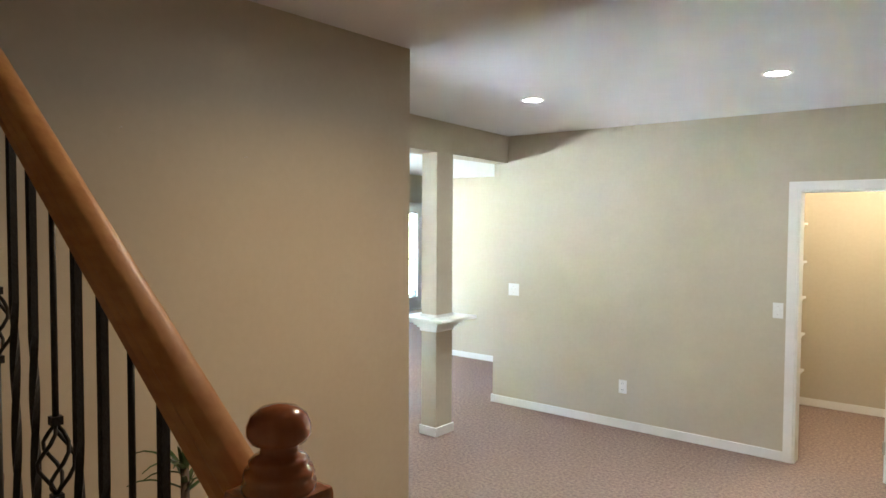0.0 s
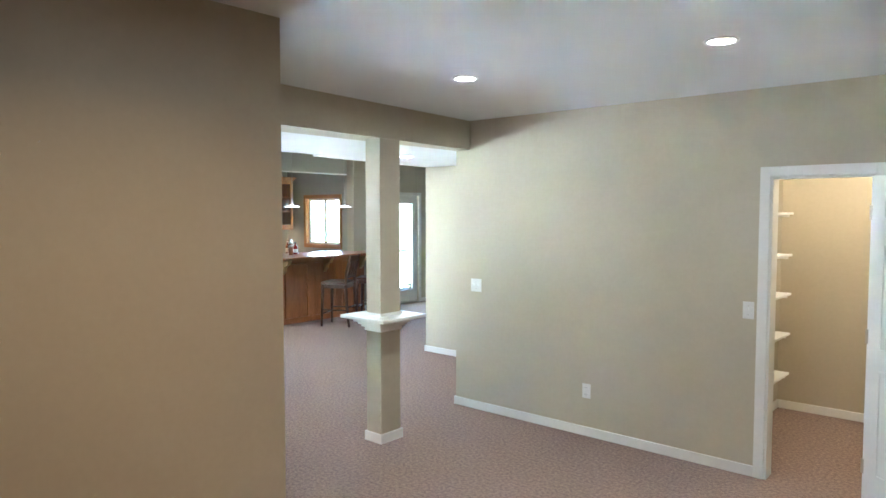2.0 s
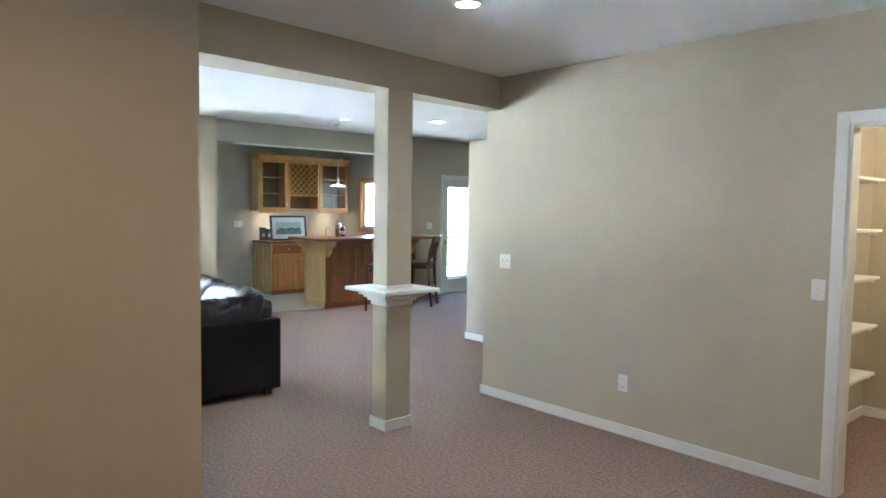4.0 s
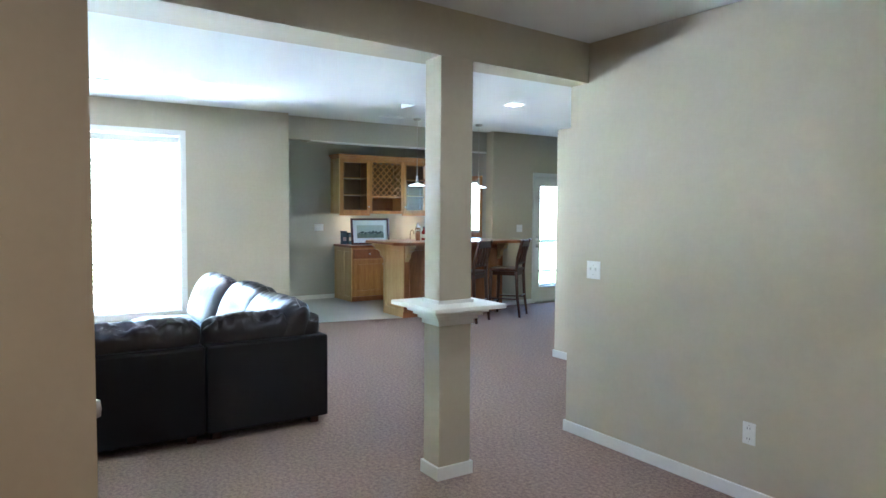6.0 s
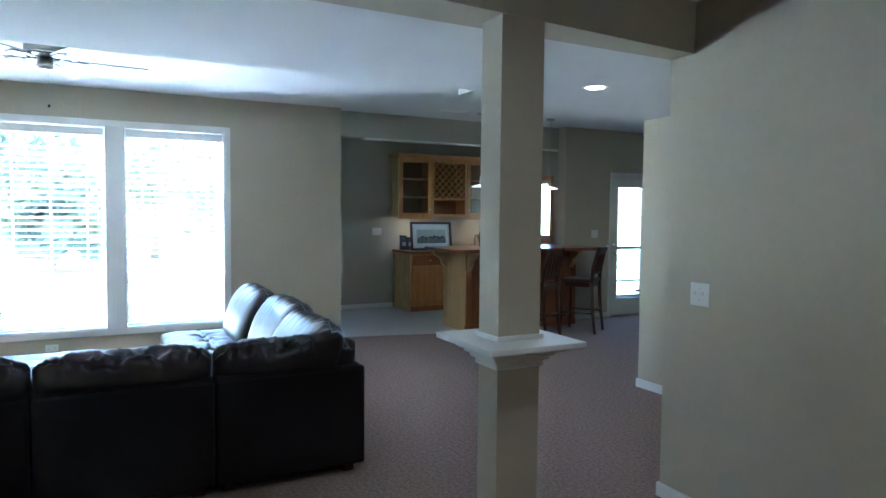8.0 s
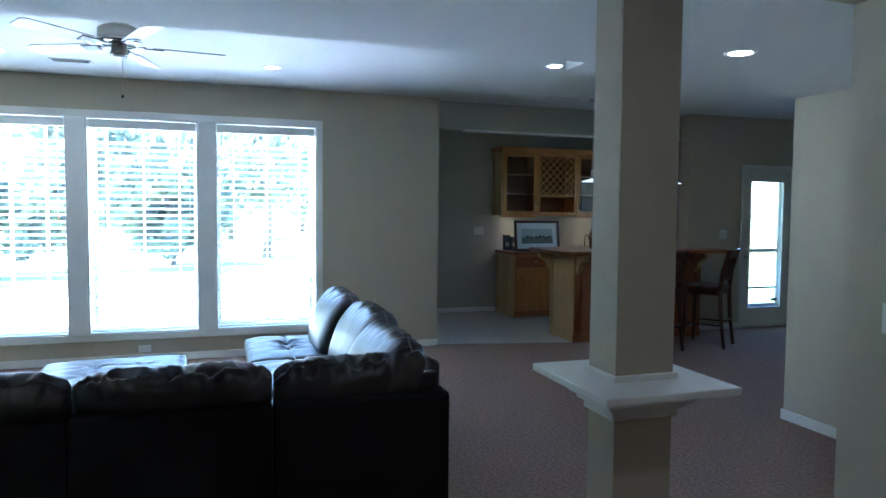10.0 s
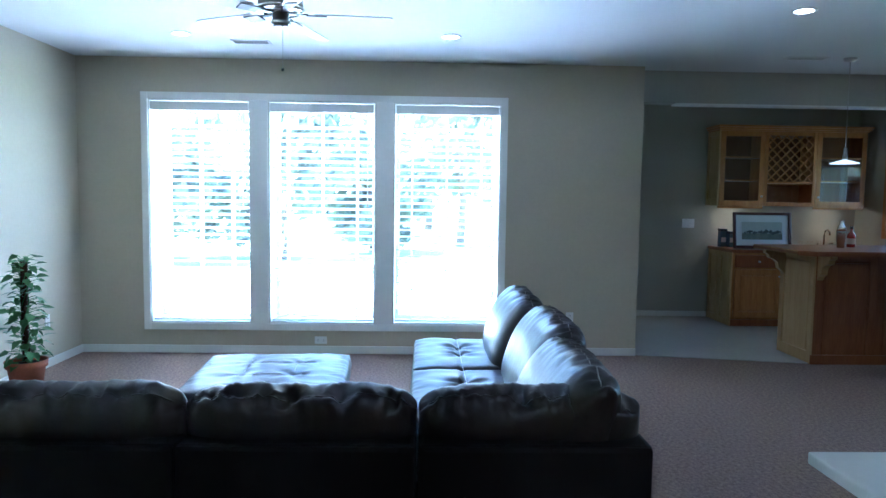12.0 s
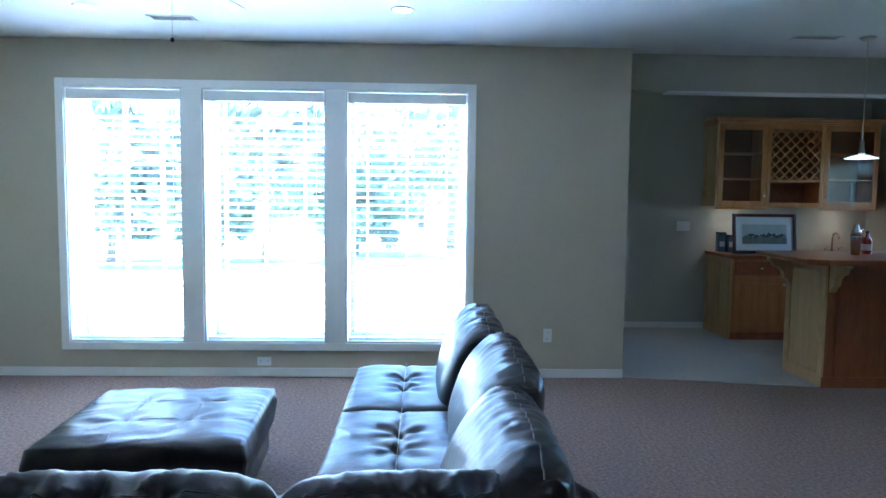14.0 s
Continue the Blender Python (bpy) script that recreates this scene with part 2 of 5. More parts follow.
structure("wall_recess_end", boxes((-5.19, -5.07, 7.15, 11.2, 0, CL)), PAINT, "beige painted wall facing the bar", "wall")
structure("wall_hall", boxes((-3.35, -0.633, HY, HY + 0.12, 0, CL), (-0.04, 2.4, HY, HY + 0.12, 0, CL), (-0.633, -0.04, HY, HY + 0.12, 2.035, CL)), PAINT, "beige painted hall wall with a closet opening", "wall")
for nm, b in (("wall_closet", (-1.17, -1.05, HY + 0.12, 7.33, 0, CL)), ("wall_closet_back", (-1.17, 0.72, 7.33, 7.45, 0, CL)), ("wall_closet_side", (0.6, 0.72, HY + 0.12, 7.33, 0, CL))):
    structure(nm, boxes(b), PAINT, "cream painted closet wall", "wall")
structure("wall_south", boxes((W, -3.35, WL - 0.12, WL, 0, CL)), PAINT, "pale beige painted side wall", "wall")
structure("wall_stair", boxes((NX - 0.12, NX, 0.525, NY, 0, CL)), PAINT, "tan painted wall beside the stair with nail marks", "wall")
structure("wall_stair_back", boxes((-3.35, -3.23, -0.08, NY - 0.12, 0, CL)), PAINT, "beige painted wall behind the store room", "wall")
structure("wall_stair_side", boxes((-3.23, NX - 0.12, 0.70, 0.82, 0, CL)), PAINT, "beige painted wall along the stair", "wall")
structure("wall_store", boxes((-3.35, -2.86, NY - 0.12, NY, 0, CL), (-2.05, NX - 0.12, NY - 0.12, NY, 0, CL), (-2.86, -2.05, NY - 0.12, NY, 2.05, CL),
                              (-2.86, -2.05, NY - 0.12, NY - 0.09, 0, 2.05)), PAINT, "beige painted wall with a store room door", "wall")
structure("wall_outer", boxes((-3.35, 2.4, -0.72, -0.6, 0, 4.0), (2.28, 2.4, -0.6, HY, 0, CL), (-3.47, -3.35, -0.72, -0.08, 0, 4.0)), PAINT, "beige painted walls behind the landing", "wall")

structure("ceiling", boxes((ALCB - 0.15, -3.25, -0.1, 11.4, CL, CL + 0.25)), CEIL, "white textured living room ceiling", "ceiling")
structure("ceiling_hall", boxes((-3.24, 2.5, -0.8, HY + 0.02, HALLC, CL + 0.25), (-3.47, -3.24, -0.8, -0.1, CL, CL + 0.25)), CEIL, "white textured hall ceiling", "ceiling")
structure("ceiling_closet", boxes((-1.05, 0.6, HY + 0.12, 7.33, 2.55, CL + 0.25)), CEIL, "white closet ceiling", "ceiling")
bm = bmesh.new()
prism(bm, [(-4.66, WL), (-3.2, WL), (-3.2, HY + 0.05), (-3.36, HY + 0.05), (-3.36, 7.03), (-5.19, 7.03), (-4.88, 5.0), (-4.66, 5.0)], SOFF, CL)
structure("ceiling_soffit", bm, CEIL, "white dropped ceiling soffit", "ceiling")
bm = bmesh.new()
prism(bm, [(BX + 0.198, NY), (BX - 0.115, HY), (BX - 0.275, HY), (BX - 0.175, NY)], SOFF - 0.004, CL)
structure("beam", bm, PAINT, "beige painted drywall beam over the opening", "beam")


# baseboards, each run with a small bevelled top
def baseboard(name, x0, y0, x1, y1, inward, h=0.075, d=0.014):
    bm = bmesh.new()
    nx, ny = inward
    if x0 == x1:
        box(bm, x0, x0 + nx * d, y0, y1, 0, h, bevel=0.004)
    else:
        box(bm, x0, x1, y0, y0 + ny * d, 0, h, bevel=0.004)
    return structure(name, bm, TRIM, "white painted baseboard", "baseboard")


for x0, y0, x1, y1, d in (
        (W, WL + 0.014, W, ALC0, (1, 0)), (W, WL, -3.35, WL, (0, 1)), (ALCB, 5.2, ALCB, 7.06, (1, 0)), (ALCB + 0.014, 5.2, W - 0.18, 5.2, (0, 1)),
        (W, ALC1, W, DY0 - 0.07, (1, 0)), (W, DY1 + 0.07, W, 11.2, (1, 0)), (-5.19, 7.03, -5.19, 11.2, (-1, 0)), (-5.204, 7.03, -3.364, 7.03, (0, -1)),
        (-3.35, HY, -3.35, 7.016, (-1, 0)), (-3.364, HY, -0.70, HY, (0, -1)), (0.03, HY, 2.27, HY, (0, -1)),
        (-1.036, 7.33, 0.6, 7.33, (0, -1)), (-1.05, HY + 0.12, -1.05, 7.33, (1, 0)),
        (-3.35, 0.06, -3.35, NY, (-1, 0)), (-3.364, NY, -2.93, NY, (0, 1)), (-1.98, NY, NX + 0.014, NY, (0, 1)), (NX, 0.83, NX, NY, (1, 0))):
    baseboard("baseboard", x0, y0, x1, y1, d)


# ---- the post with its cap shelf ----
def post():
    cx, cy, hx, hy = BX - 0.08, 4.334, 0.08, 0.107
    p = thing("column", (cx, cy, 0), "beige square column with a white ledge cap at waist height", "column")
    part("lower_shaft", boxes((-hx, hx, -hy, hy, 0, 0.90), bevel=0.003), PAINT, p)
    part("upper_shaft", boxes((-hx, hx, -hy, hy, 1.0, SOFF - 0.002), bevel=0.003), PAINT, p)
    part("base_trim", boxes((-hx - 0.014, hx + 0.014, -hy - 0.014, hy + 0.014, 0.0, 0.075), bevel=0.004), TRIM, p, "white base trim")
    bm = bmesh.new()
    for z0, z1, o in ((0.875, 0.905, 0.012), (0.905, 0.925, 0.03), (0.925, 0.945, 0.05), (0.945, 0.972, 0.075)):
        box(bm, -hx - o, hx + o, -hy - o, hy + o, z0, z1, bevel=0.006)
    part("crown_moulding", bm, TRIM, p, "white stepped moulding under the ledge")
    part("ledge", boxes((-0.242, 0.242, -0.238, 0.238, 0.972, 0.998), bevel=0.005), TRIM, p, "white painted ledge")
    part("collar", boxes((-hx - 0.012, hx + 0.012, -hy - 0.012, hy + 0.012, 0.998, 1.018), bevel=0.004), TRIM, p, "white collar trim")


post()


# ---- doors and casings ----
def panel_leaf(parent, w, h, t=0.035):
    """A moulded six-panel leaf standing along +x from its hinge edge, its faces towards -y and +y."""
    part("leaf", boxes((0, w, -t / 2, t / 2, 0.01, h), bevel=0.002), TRIM, parent)
    st, mid = 0.105, w / 2
    rows = ((0.22, 0.86), (0.98, 1.62), (1.74, h - 0.11))
    for z0, z1 in rows:
        for x0, x1 in ((st, mid - 0.04), (mid + 0.04, w - st)):
            for s in (-1, 1):
                bm = bmesh.new()
                y = s * t / 2
                for a in ((x0, x1, z0, z0 + 0.012), (x0, x1, z1 - 0.012, z1), (x0, x0 + 0.012, z0 + 0.012, z1 - 0.012), (x1 - 0.012, x1, z0 + 0.012, z1 - 0.012)):
                    box(bm, a[0], a[1], min(y, y + s * 0.007), max(y, y + s * 0.007), a[2], a[3])
                box(bm, x0 + 0.035, x1 - 0.035, min(y, y + s * 0.006), max(y, y + s * 0.006), z0 + 0.035, z1 - 0.035, bevel=0.004)
                part("panel", bm, TRIM, parent)


def casing(name, x0, x1, h, y, s, cw=0.065, d=0.018, along="x"):
    bm = bmesh.new()
    for a in ((x0 - cw, x0, 0, h + cw), (x1, x1 + cw, 0, h + cw), (x0, x1, h, h + cw)):
        if along == "x":
            box(bm, a[0], a[1], min(y, y + s * d), max(y, y + s * d), a[2], a[3], bevel=0.004)
        else:
            box(bm, min(y, y + s * d), max(y, y + s * d), a[0], a[1], a[2], a[3], bevel=0.004)
    return structure(name, bm, TRIM, "white painted door casing", "door casing")


def knob(parent, x, z, s):
    bm = bmesh.new()
    m = pose(x, s * 0.0175, z, -90 * s, 0, 0)
    lathe(bm, [(0.032, 0), (0.032, 0.006), (0.012, 0.01), (0.011, 0.03), (0.022, 0.036), (0.028, 0.05), (0.024, 0.062), (0.0, 0.066)], m=m, n=18)
    part("door_knob", bm, NICKEL, parent, "brushed nickel door knob")


casing("trim_closet", -0.633, -0.04, 2.035, HY, -1)
structure("jamb_closet", boxes((-0.633, -0.618, HY - 0.004, HY + 0.124, 0, 2.02), (-0.055, -0.04, HY - 0.004, HY + 0.124, 0, 2.02), (-0.633, -0.04, HY - 0.004, HY + 0.124, 2.02, 2.035)), TRIM, "white painted closet door jamb", "door jamb")
d = thing("door_1", (-0.045, HY - 0.03, 0), "white six-panel closet door standing wide open", "door", kind="structure", rz=-42)
panel_leaf(d, 0.58, 2.02)
knob(d, 0.52, 0.93, -1)
knob(d, 0.52, 0.93, 1)
for z in (0.25, 1.05, 1.8):
    part("hinge", boxes((-0.012, 0.012, -0.02, 0.004, z - 0.045, z + 0.045), bevel=0.003), NICKEL, d, "nickel hinge")

casing("trim_store", -2.86, -2.05, 2.05, NY, 1, cw=0.06, d=0.02)
d = thing("door_2", (-2.855, NY - 0.03, 0), "white six-panel door shut in the end of the stair wall", "door", kind="structure")
panel_leaf(d, 0.80, 2.045)
knob(d, 0.73, 0.93, 1)
for z in (0.25, 1.02, 1.8):
    part("hinge", boxes((-0.004, 0.008, 0.018, 0.040, z - 0.045, z + 0.045), bevel=0.003), NICKEL, d, "nickel hinge")

casing("trim_patio", DY0, DY1, 2.10, W, 1, along="y")
d = thing("door_3", (W - 0.06, DY0, 0), "white exterior door with a full-length glass light", "door", kind="structure")
wy = DY1 - DY0
part("frame", boxes((-0.022, 0.022, 0.0, 0.13, 0.01, 2.10), (-0.022, 0.022, wy - 0.13, wy, 0.01, 2.10), (-0.022, 0.022, 0.13, wy - 0.13, 0.01, 0.26), (-0.022, 0.022, 0.13, wy - 0.13, 1.95, 2.10)), TRIM, d)
part("glass", boxes((-0.004, 0.004, 0.13, wy - 0.13, 0.26, 1.95)), DIM_PANE, d, "door glass darkened to cut the daylight").visible_shadow = False
part("glazing_bead", boxes((0.022, 0.030, 0.115, 0.135, 0.245, 1.965), (0.022, 0.030, wy - 0.135, wy - 0.115, 0.245, 1.965), (0.022, 0.030, 0.135, wy - 0.135, 0.245, 0.265), (0.022, 0.030, 0.135, wy - 0.135, 1.945, 1.965), bevel=0.003), TRIM, d)
st = part("storm_door", boxes((-0.115, -0.085, 0.0, 0.09, 0.0, 2.10), (-0.115, -0.085, wy - 0.09, wy, 0.0, 2.10), (-0.115, -0.085, 0.09, wy - 0.09, 0.0, 0.30), (-0.115, -0.085, 0.09, wy - 0.09, 2.0, 2.10), (-0.115, -0.085, 0.09, wy - 0.09, 1.0, 1.05), (-0.115, -0.085, 0.09, wy - 0.09, 0.50, 0.53), bevel=0.003), TRIM, d, "white outer storm door")
part("latch", boxes((-0.085, -0.06, wy - 0.19, wy - 0.10, 0.33, 0.37), bevel=0.004), IRON, st, "dark storm door latch")
part("threshold", boxes((-0.08, 0.08, 0.0, wy, 0.0, 0.018), bevel=0.004), NICKEL, d, "dull metal threshold")
for z, nm in ((0.95, "door_knob"), (1.08, "deadbolt")):
    bm = bmesh.new()
    lathe(bm, [(0.03, 0), (0.03, 0.006), (0.012, 0.012), (0.012, 0.03), (0.026, 0.04), (0.026, 0.055), (0.0, 0.06)] if nm == "door_knob" else [(0.028, 0), (0.028, 0.015), (0.01, 0.018), (0.0, 0.03)], m=pose(0.022, 0.065, z, 0, 90, 0), n=16)
    part(nm, bm, NICKEL, d, "dark nickel " + nm.replace("_", " "))


# ---- the three living room windows with slatted blinds ----
def living_window(i, y0, y1):
    w = y1 - y0
    o = thing("window_%d" % i, (W, y0, WZ0), "tall white-framed window with an open slatted blind", "window", "living room windows", "structure")
    h = WZ1 - WZ0
    f = 0.045
    part("window_frame", boxes((-0.32, -0.26, 0, f, 0, h), (-0.32, -0.26, w - f, w, 0, h), (-0.32, -0.26, f, w - f, 0, f), (-0.32, -0.26, f, w - f, h - f, h), bevel=0.004), TRIM, o)
    part("pane", boxes((-0.295, -0.289, f, w - f, f, h - f)), PANE, o, "clear window pane").visible_shadow = False
    part("window_sill", boxes((-0.26, 0.0, 0.0, w, 0.0, 0.012)), TRIM, o)
    part("jamb_liner", boxes((-0.26, 0.0, 0.0, 0.01, 0.012, h), (-0.26, 0.0, w - 0.01, w, 0.012, h), (-0.26, 0.0, 0.01, w - 0.01, h - 0.01, h)), TRIM, o)
    b = thing("window_blind", (W - 0.05, y0 + 0.014, WZ0 + 0.02), "white slatted blind lowered with its slats open", "blind", "window blinds")
    bw = w - 0.028
    part("valance", boxes((0.005, 0.045, 0, bw, h - 0.12, h - 0.035), bevel=0.006), TRIM, b, "white moulded valance")
    slat = bmesh.new()
    box(slat, -0.031, 0.031, 0.006, bw - 0.006, -0.0015, 0.0015)
    sm = mesh_of("slat", slat, BLIND)
    n = int((h - 0.20) / 0.064)
    for k in range(n):
        part("slat", sm, BLIND, b, loc=(0, 0, 0.06 + 0.064 * k), turn=(0, -18, 0))
    part("bottom_rail", boxes((-0.026, 0.026, 0.004, bw - 0.004, 0.0, 0.02), bevel=0.004), BLIND, b)
    for yy in (0.16, bw / 2, bw - 0.16):
        for xx in (-0.0335, 0.0335):
            part("ladder_tape", boxes((xx - 0.0006, xx + 0.0006, yy - 0.007, yy + 0.007, 0.02, h - 0.1)), TAPE, b, "white cloth ladder tape")
    part("lift_cord", tube(bmesh.new(), [(0.037, bw - 0.06, h - 0.1), (0.037, bw - 0.06, 1.15)], 0.002, 5), BLIND, b)
    bm = bmesh.new()
    lathe(bm, [(0.003, 0.04), (0.008, 0.0), (0.0, -0.002)], x=0.037, y=bw - 0.06, z=1.11, n=8)
    part("tassel", bm, OAK, b, "small cord tassel")


for i, (y0, y1) in enumerate(WIN):
    living_window(i + 1, y0, y1)
bm = bmesh.new()
y0, y1, c = WIN[0][0], WIN[2][1], 0.065
for b in ((y0 - c, y0, WZ0 - c, WZ1 + c), (y1, y1 + c, WZ0 - c, WZ1 + c), (y0, y1, WZ0 - c, WZ0), (y0, y1, WZ1, WZ1 + c),
          (WIN[0][1] + 0.004, WIN[1][0] - 0.004, WZ0, WZ1), (WIN[1][1] + 0.004, WIN[2][0] - 0.004, WZ0, WZ1)):
    box(bm, W, W + 0.018, *b, bevel=0.004)
structure("trim_window", bm, TRIM, "white painted casing round three windows", "window casing")

# bar window, framed in wood
o = thing("window_4", (-10.18, 8.95, 1.15), "small wood-framed sliding window with white mullions", "window", kind="structure")
part("window_frame", boxes((-0.06, 0, -0.018, 0.002, -0.06, 0.97), (1.02, 1.08, -0.018, 0.002, -0.06, 0.97), (0, 1.02, -0.018, 0.002, -0.06, 0), (0, 1.02, -0.018, 0.002, 0.91, 0.97), bevel=0.004), OAK, o, "honey wood casing")
part("jamb_liner", boxes((0, 0.015, 0.002, 0.11, 0, 0.91), (1.005, 1.02, 0.002, 0.11, 0, 0.91), (0.015, 1.005, 0.002, 0.11, 0, 0.015), (0.015, 1.005, 0.002, 0.11, 0.895, 0.91)), OAK, o)
part("sash", boxes((0.015, 0.055, 0.06, 0.1, 0.015, 0.895), (0.965, 1.005, 0.06, 0.1, 0.015, 0.895), (0.485, 0.535, 0.06, 0.1, 0.015, 0.895), (0.055, 0.485, 0.06, 0.1, 0.015, 0.055), (0.055, 0.485, 0.06, 0.1, 0.855, 0.895), (0.535, 0.965, 0.06, 0.1, 0.015, 0.055), (0.535, 0.965, 0.06, 0.1, 0.855, 0.895), bevel=0.003), TRIM, o)
for x0, x1 in ((0.055, 0.485), (0.535, 0.965)):
    part("pane", boxes((x0, x1, 0.077, 0.083, 0.055, 0.855)), DIM_PANE, o, "pane darkened to cut the daylight").visible_shadow = False


# ---- recessed ceiling lamps ----
def downlight(x, y, z, watts, warm=(1.0, 0.90, 0.76)):
    o = thing("recessed_light", (x, y, z), "lit recessed ceiling lamp with a white trim ring", "ceiling lamp", "recessed ceiling lamps")
    bm = bmesh.new()
    lathe(bm, [(0.060, 0.0), (0.082, 0.0), (0.080, -0.005), (0.064, -0.007), (0.060, -0.003)], n=28)
    part("trim_ring", bm, TRIM, o)
    bm = bmesh.new()
    lathe(bm, [(0.060, -0.001), (0.058, -0.003), (0.04, -0.005), (0.0, -0.006)], n=28)
    part("lens", bm, LAMP_GLOW, o, "glowing lens")
    li = bpy.data.lights.new("bulb", "AREA")
    li.shape, li.size, li.energy, li.color, li.spread = "DISK", 0.10, watts, warm, radians(150)
    lo = new("bulb", li)
    lo.parent = o
    lo.location = (0, 0, -0.009)


for x, y in ((-1.97, 3.90), (-0.47, 4.0)):
    downlight(x, y, HALLC, 0.035)
# Unseen lamp added near the stair, tinted orange to warm the stair wall.
downlight(-0.45, 1.7, HALLC, 0.064, (1.0, 0.55, 0.16))
for x, y in ((-7.5, 3.49), (-7.57, 1.35), (-6.58, 5.8), (-6.92, 7.99)):
    downlight(x, y, CL, 0.008)
downlight(-4.17, 5.63, SOFF, 0.015)
o = thing("closet_light", (-0.25, 6.35, 2.55), "small round closet ceiling lamp, lit", "ceiling lamp")
bm = bmesh.new()
lathe(bm, [(0.0, -0.09), (0.07, -0.075), (0.11, -0.04), (0.12, 0.0)], n=24)
part("globe", bm, glow("closet_globe", (1.0, 0.80, 0.55), 0.4), o, "glowing white globe")
li = bpy.data.lights.new("bulb", "POINT")
li.energy, li.color, li.shadow_soft_size = 0.125, (1.0, 0.76, 0.46), 0.1
lo = new("bulb", li)
lo.parent = o
lo.location = (0, 0, -0.2)


# ---- the sectional sofa ----
def cushion(w, d, h, puff=0.05, tufts=(), seam=None, nx=48, ny=48, wrinkle=0.006, seed=0, dimple=1.0):
    """A stuffed block: w along x, d along y, h along z, base at z 0, with a domed top, pinched corners and dimples."""
    bm = bmesh.new()
    bmesh.ops.create_grid(bm, x_segments=nx, y_segments=ny, size=0.5)
    bm.verts.ensure_lookup_table()
    top = list(bm.verts)
    edge = []
    for v in top:
        u, t = v.co.x * 2, v.co.y * 2
        e = max(abs(u), abs(t))
        r = (1 - abs(u) ** 4) * (1 - abs(t) ** 4)
        z = h - 0.035 + puff * (r ** 0.5 if r > 0 else 0)
        px, py = v.co.x * w, v.co.y * d
        for tx, ty in tufts:
            dd = math.hypot(px - tx, py - ty)
            z -= dimple * (0.024 * math.exp(-(dd / 0.022) ** 2) + 0.015 * math.exp(-(dd / 0.10) ** 2))
            ang = math.atan2(py - ty, px - tx)
            z += dimple * 0.008 * math.cos(5 * ang + seed) * math.exp(-((dd - 0.09) / 0.06) ** 2)
        if seam is not None:
            z -= 0.012 * math.exp(-((py - seam) / 0.02) ** 2)
        z += wrinkle * noise.noise(Vector((px * 9 + seed, py * 9, seed * 1.7))) * (0.4 + e)
        z += wrinkle * 1.6 * abs(noise.noise(Vector((px * 16, py * 3.0, seed * 3.1)))) * e ** 4
        v.co = Vector((px, py, z))
    geom = bmesh.ops.extrude_edge_only(bm, edges=[e for e in bm.edges if e.is_boundary])
    low = [v for v in geom["geom"] if isinstance(v, bmesh.types.BMVert)]
    for v in low:
        s = 1.0 + 0.035
        v.co = Vector((v.co.x * s, v.co.y * s, h * 0.5))
    geom = bmesh.ops.extrude_edge_only(bm, edges=[e for e in bm.edges if e.is_boundary])
    low = [v for v in geom["geom"] if isinstance(v, bmesh.types.BMVert)]
    for v in low:
        v.co = Vector((v.co.x / 1.035, v.co.y / 1.035, 0.0))
    bmesh.ops.contextual_create(bm, geom=[e for e in bm.edges if e.is_boundary])
    for f in bm.faces:
        f.smooth = True
    return bm


def sofa_unit(x, y, rz, w, label, feet=True, d=0.92):
    """One armless unit: width w along its own x, its back at +y, its front at -y."""
    o = thing("sofa_section", (x, y, 0), label, "sofa", "sectional sofa", rz=rz)
    part("base", boxes((-w / 2 + 0.004, w / 2 - 0.004, -d / 2 + 0.03, d / 2 - 0.04, 0.06, 0.30), bevel=0.015), LEATHER, o)
    part("back_frame", boxes((-w / 2 + 0.004, w / 2 - 0.004, d / 2 - 0.17, d / 2, 0.06, 0.64), bevel=0.02), LINING, o, "plain black back panel")
    part("seat_cushion", cushion(w - 0.012, d - 0.26, 0.17, 0.035, tufts=((-0.10, -0.02), (0.10, -0.02)), seam=-0.02, seed=x), LEATHER, o, loc=(0, -0.10, 0.29))
    part("seam", tube(bmesh.new(), [(-w / 2 + 0.05 + i * (w - 0.1) / 12, -0.12, 0.462 + 0.012 * math.sin(i * math.pi / 12)) for i in range(13)], 0.0022, 5), THREAD, o, "pale stitched seam")
    if feet:
        for fx in (-w / 2 + 0.08, w / 2 - 0.08):
            for fy in (-d / 2 + 0.1, d / 2 - 0.1):
                part("foot", boxes((fx - 0.03, fx + 0.03, fy - 0.03, fy + 0.03, 0, 0.062), bevel=0.005), ESPRESSO, o)
    return o


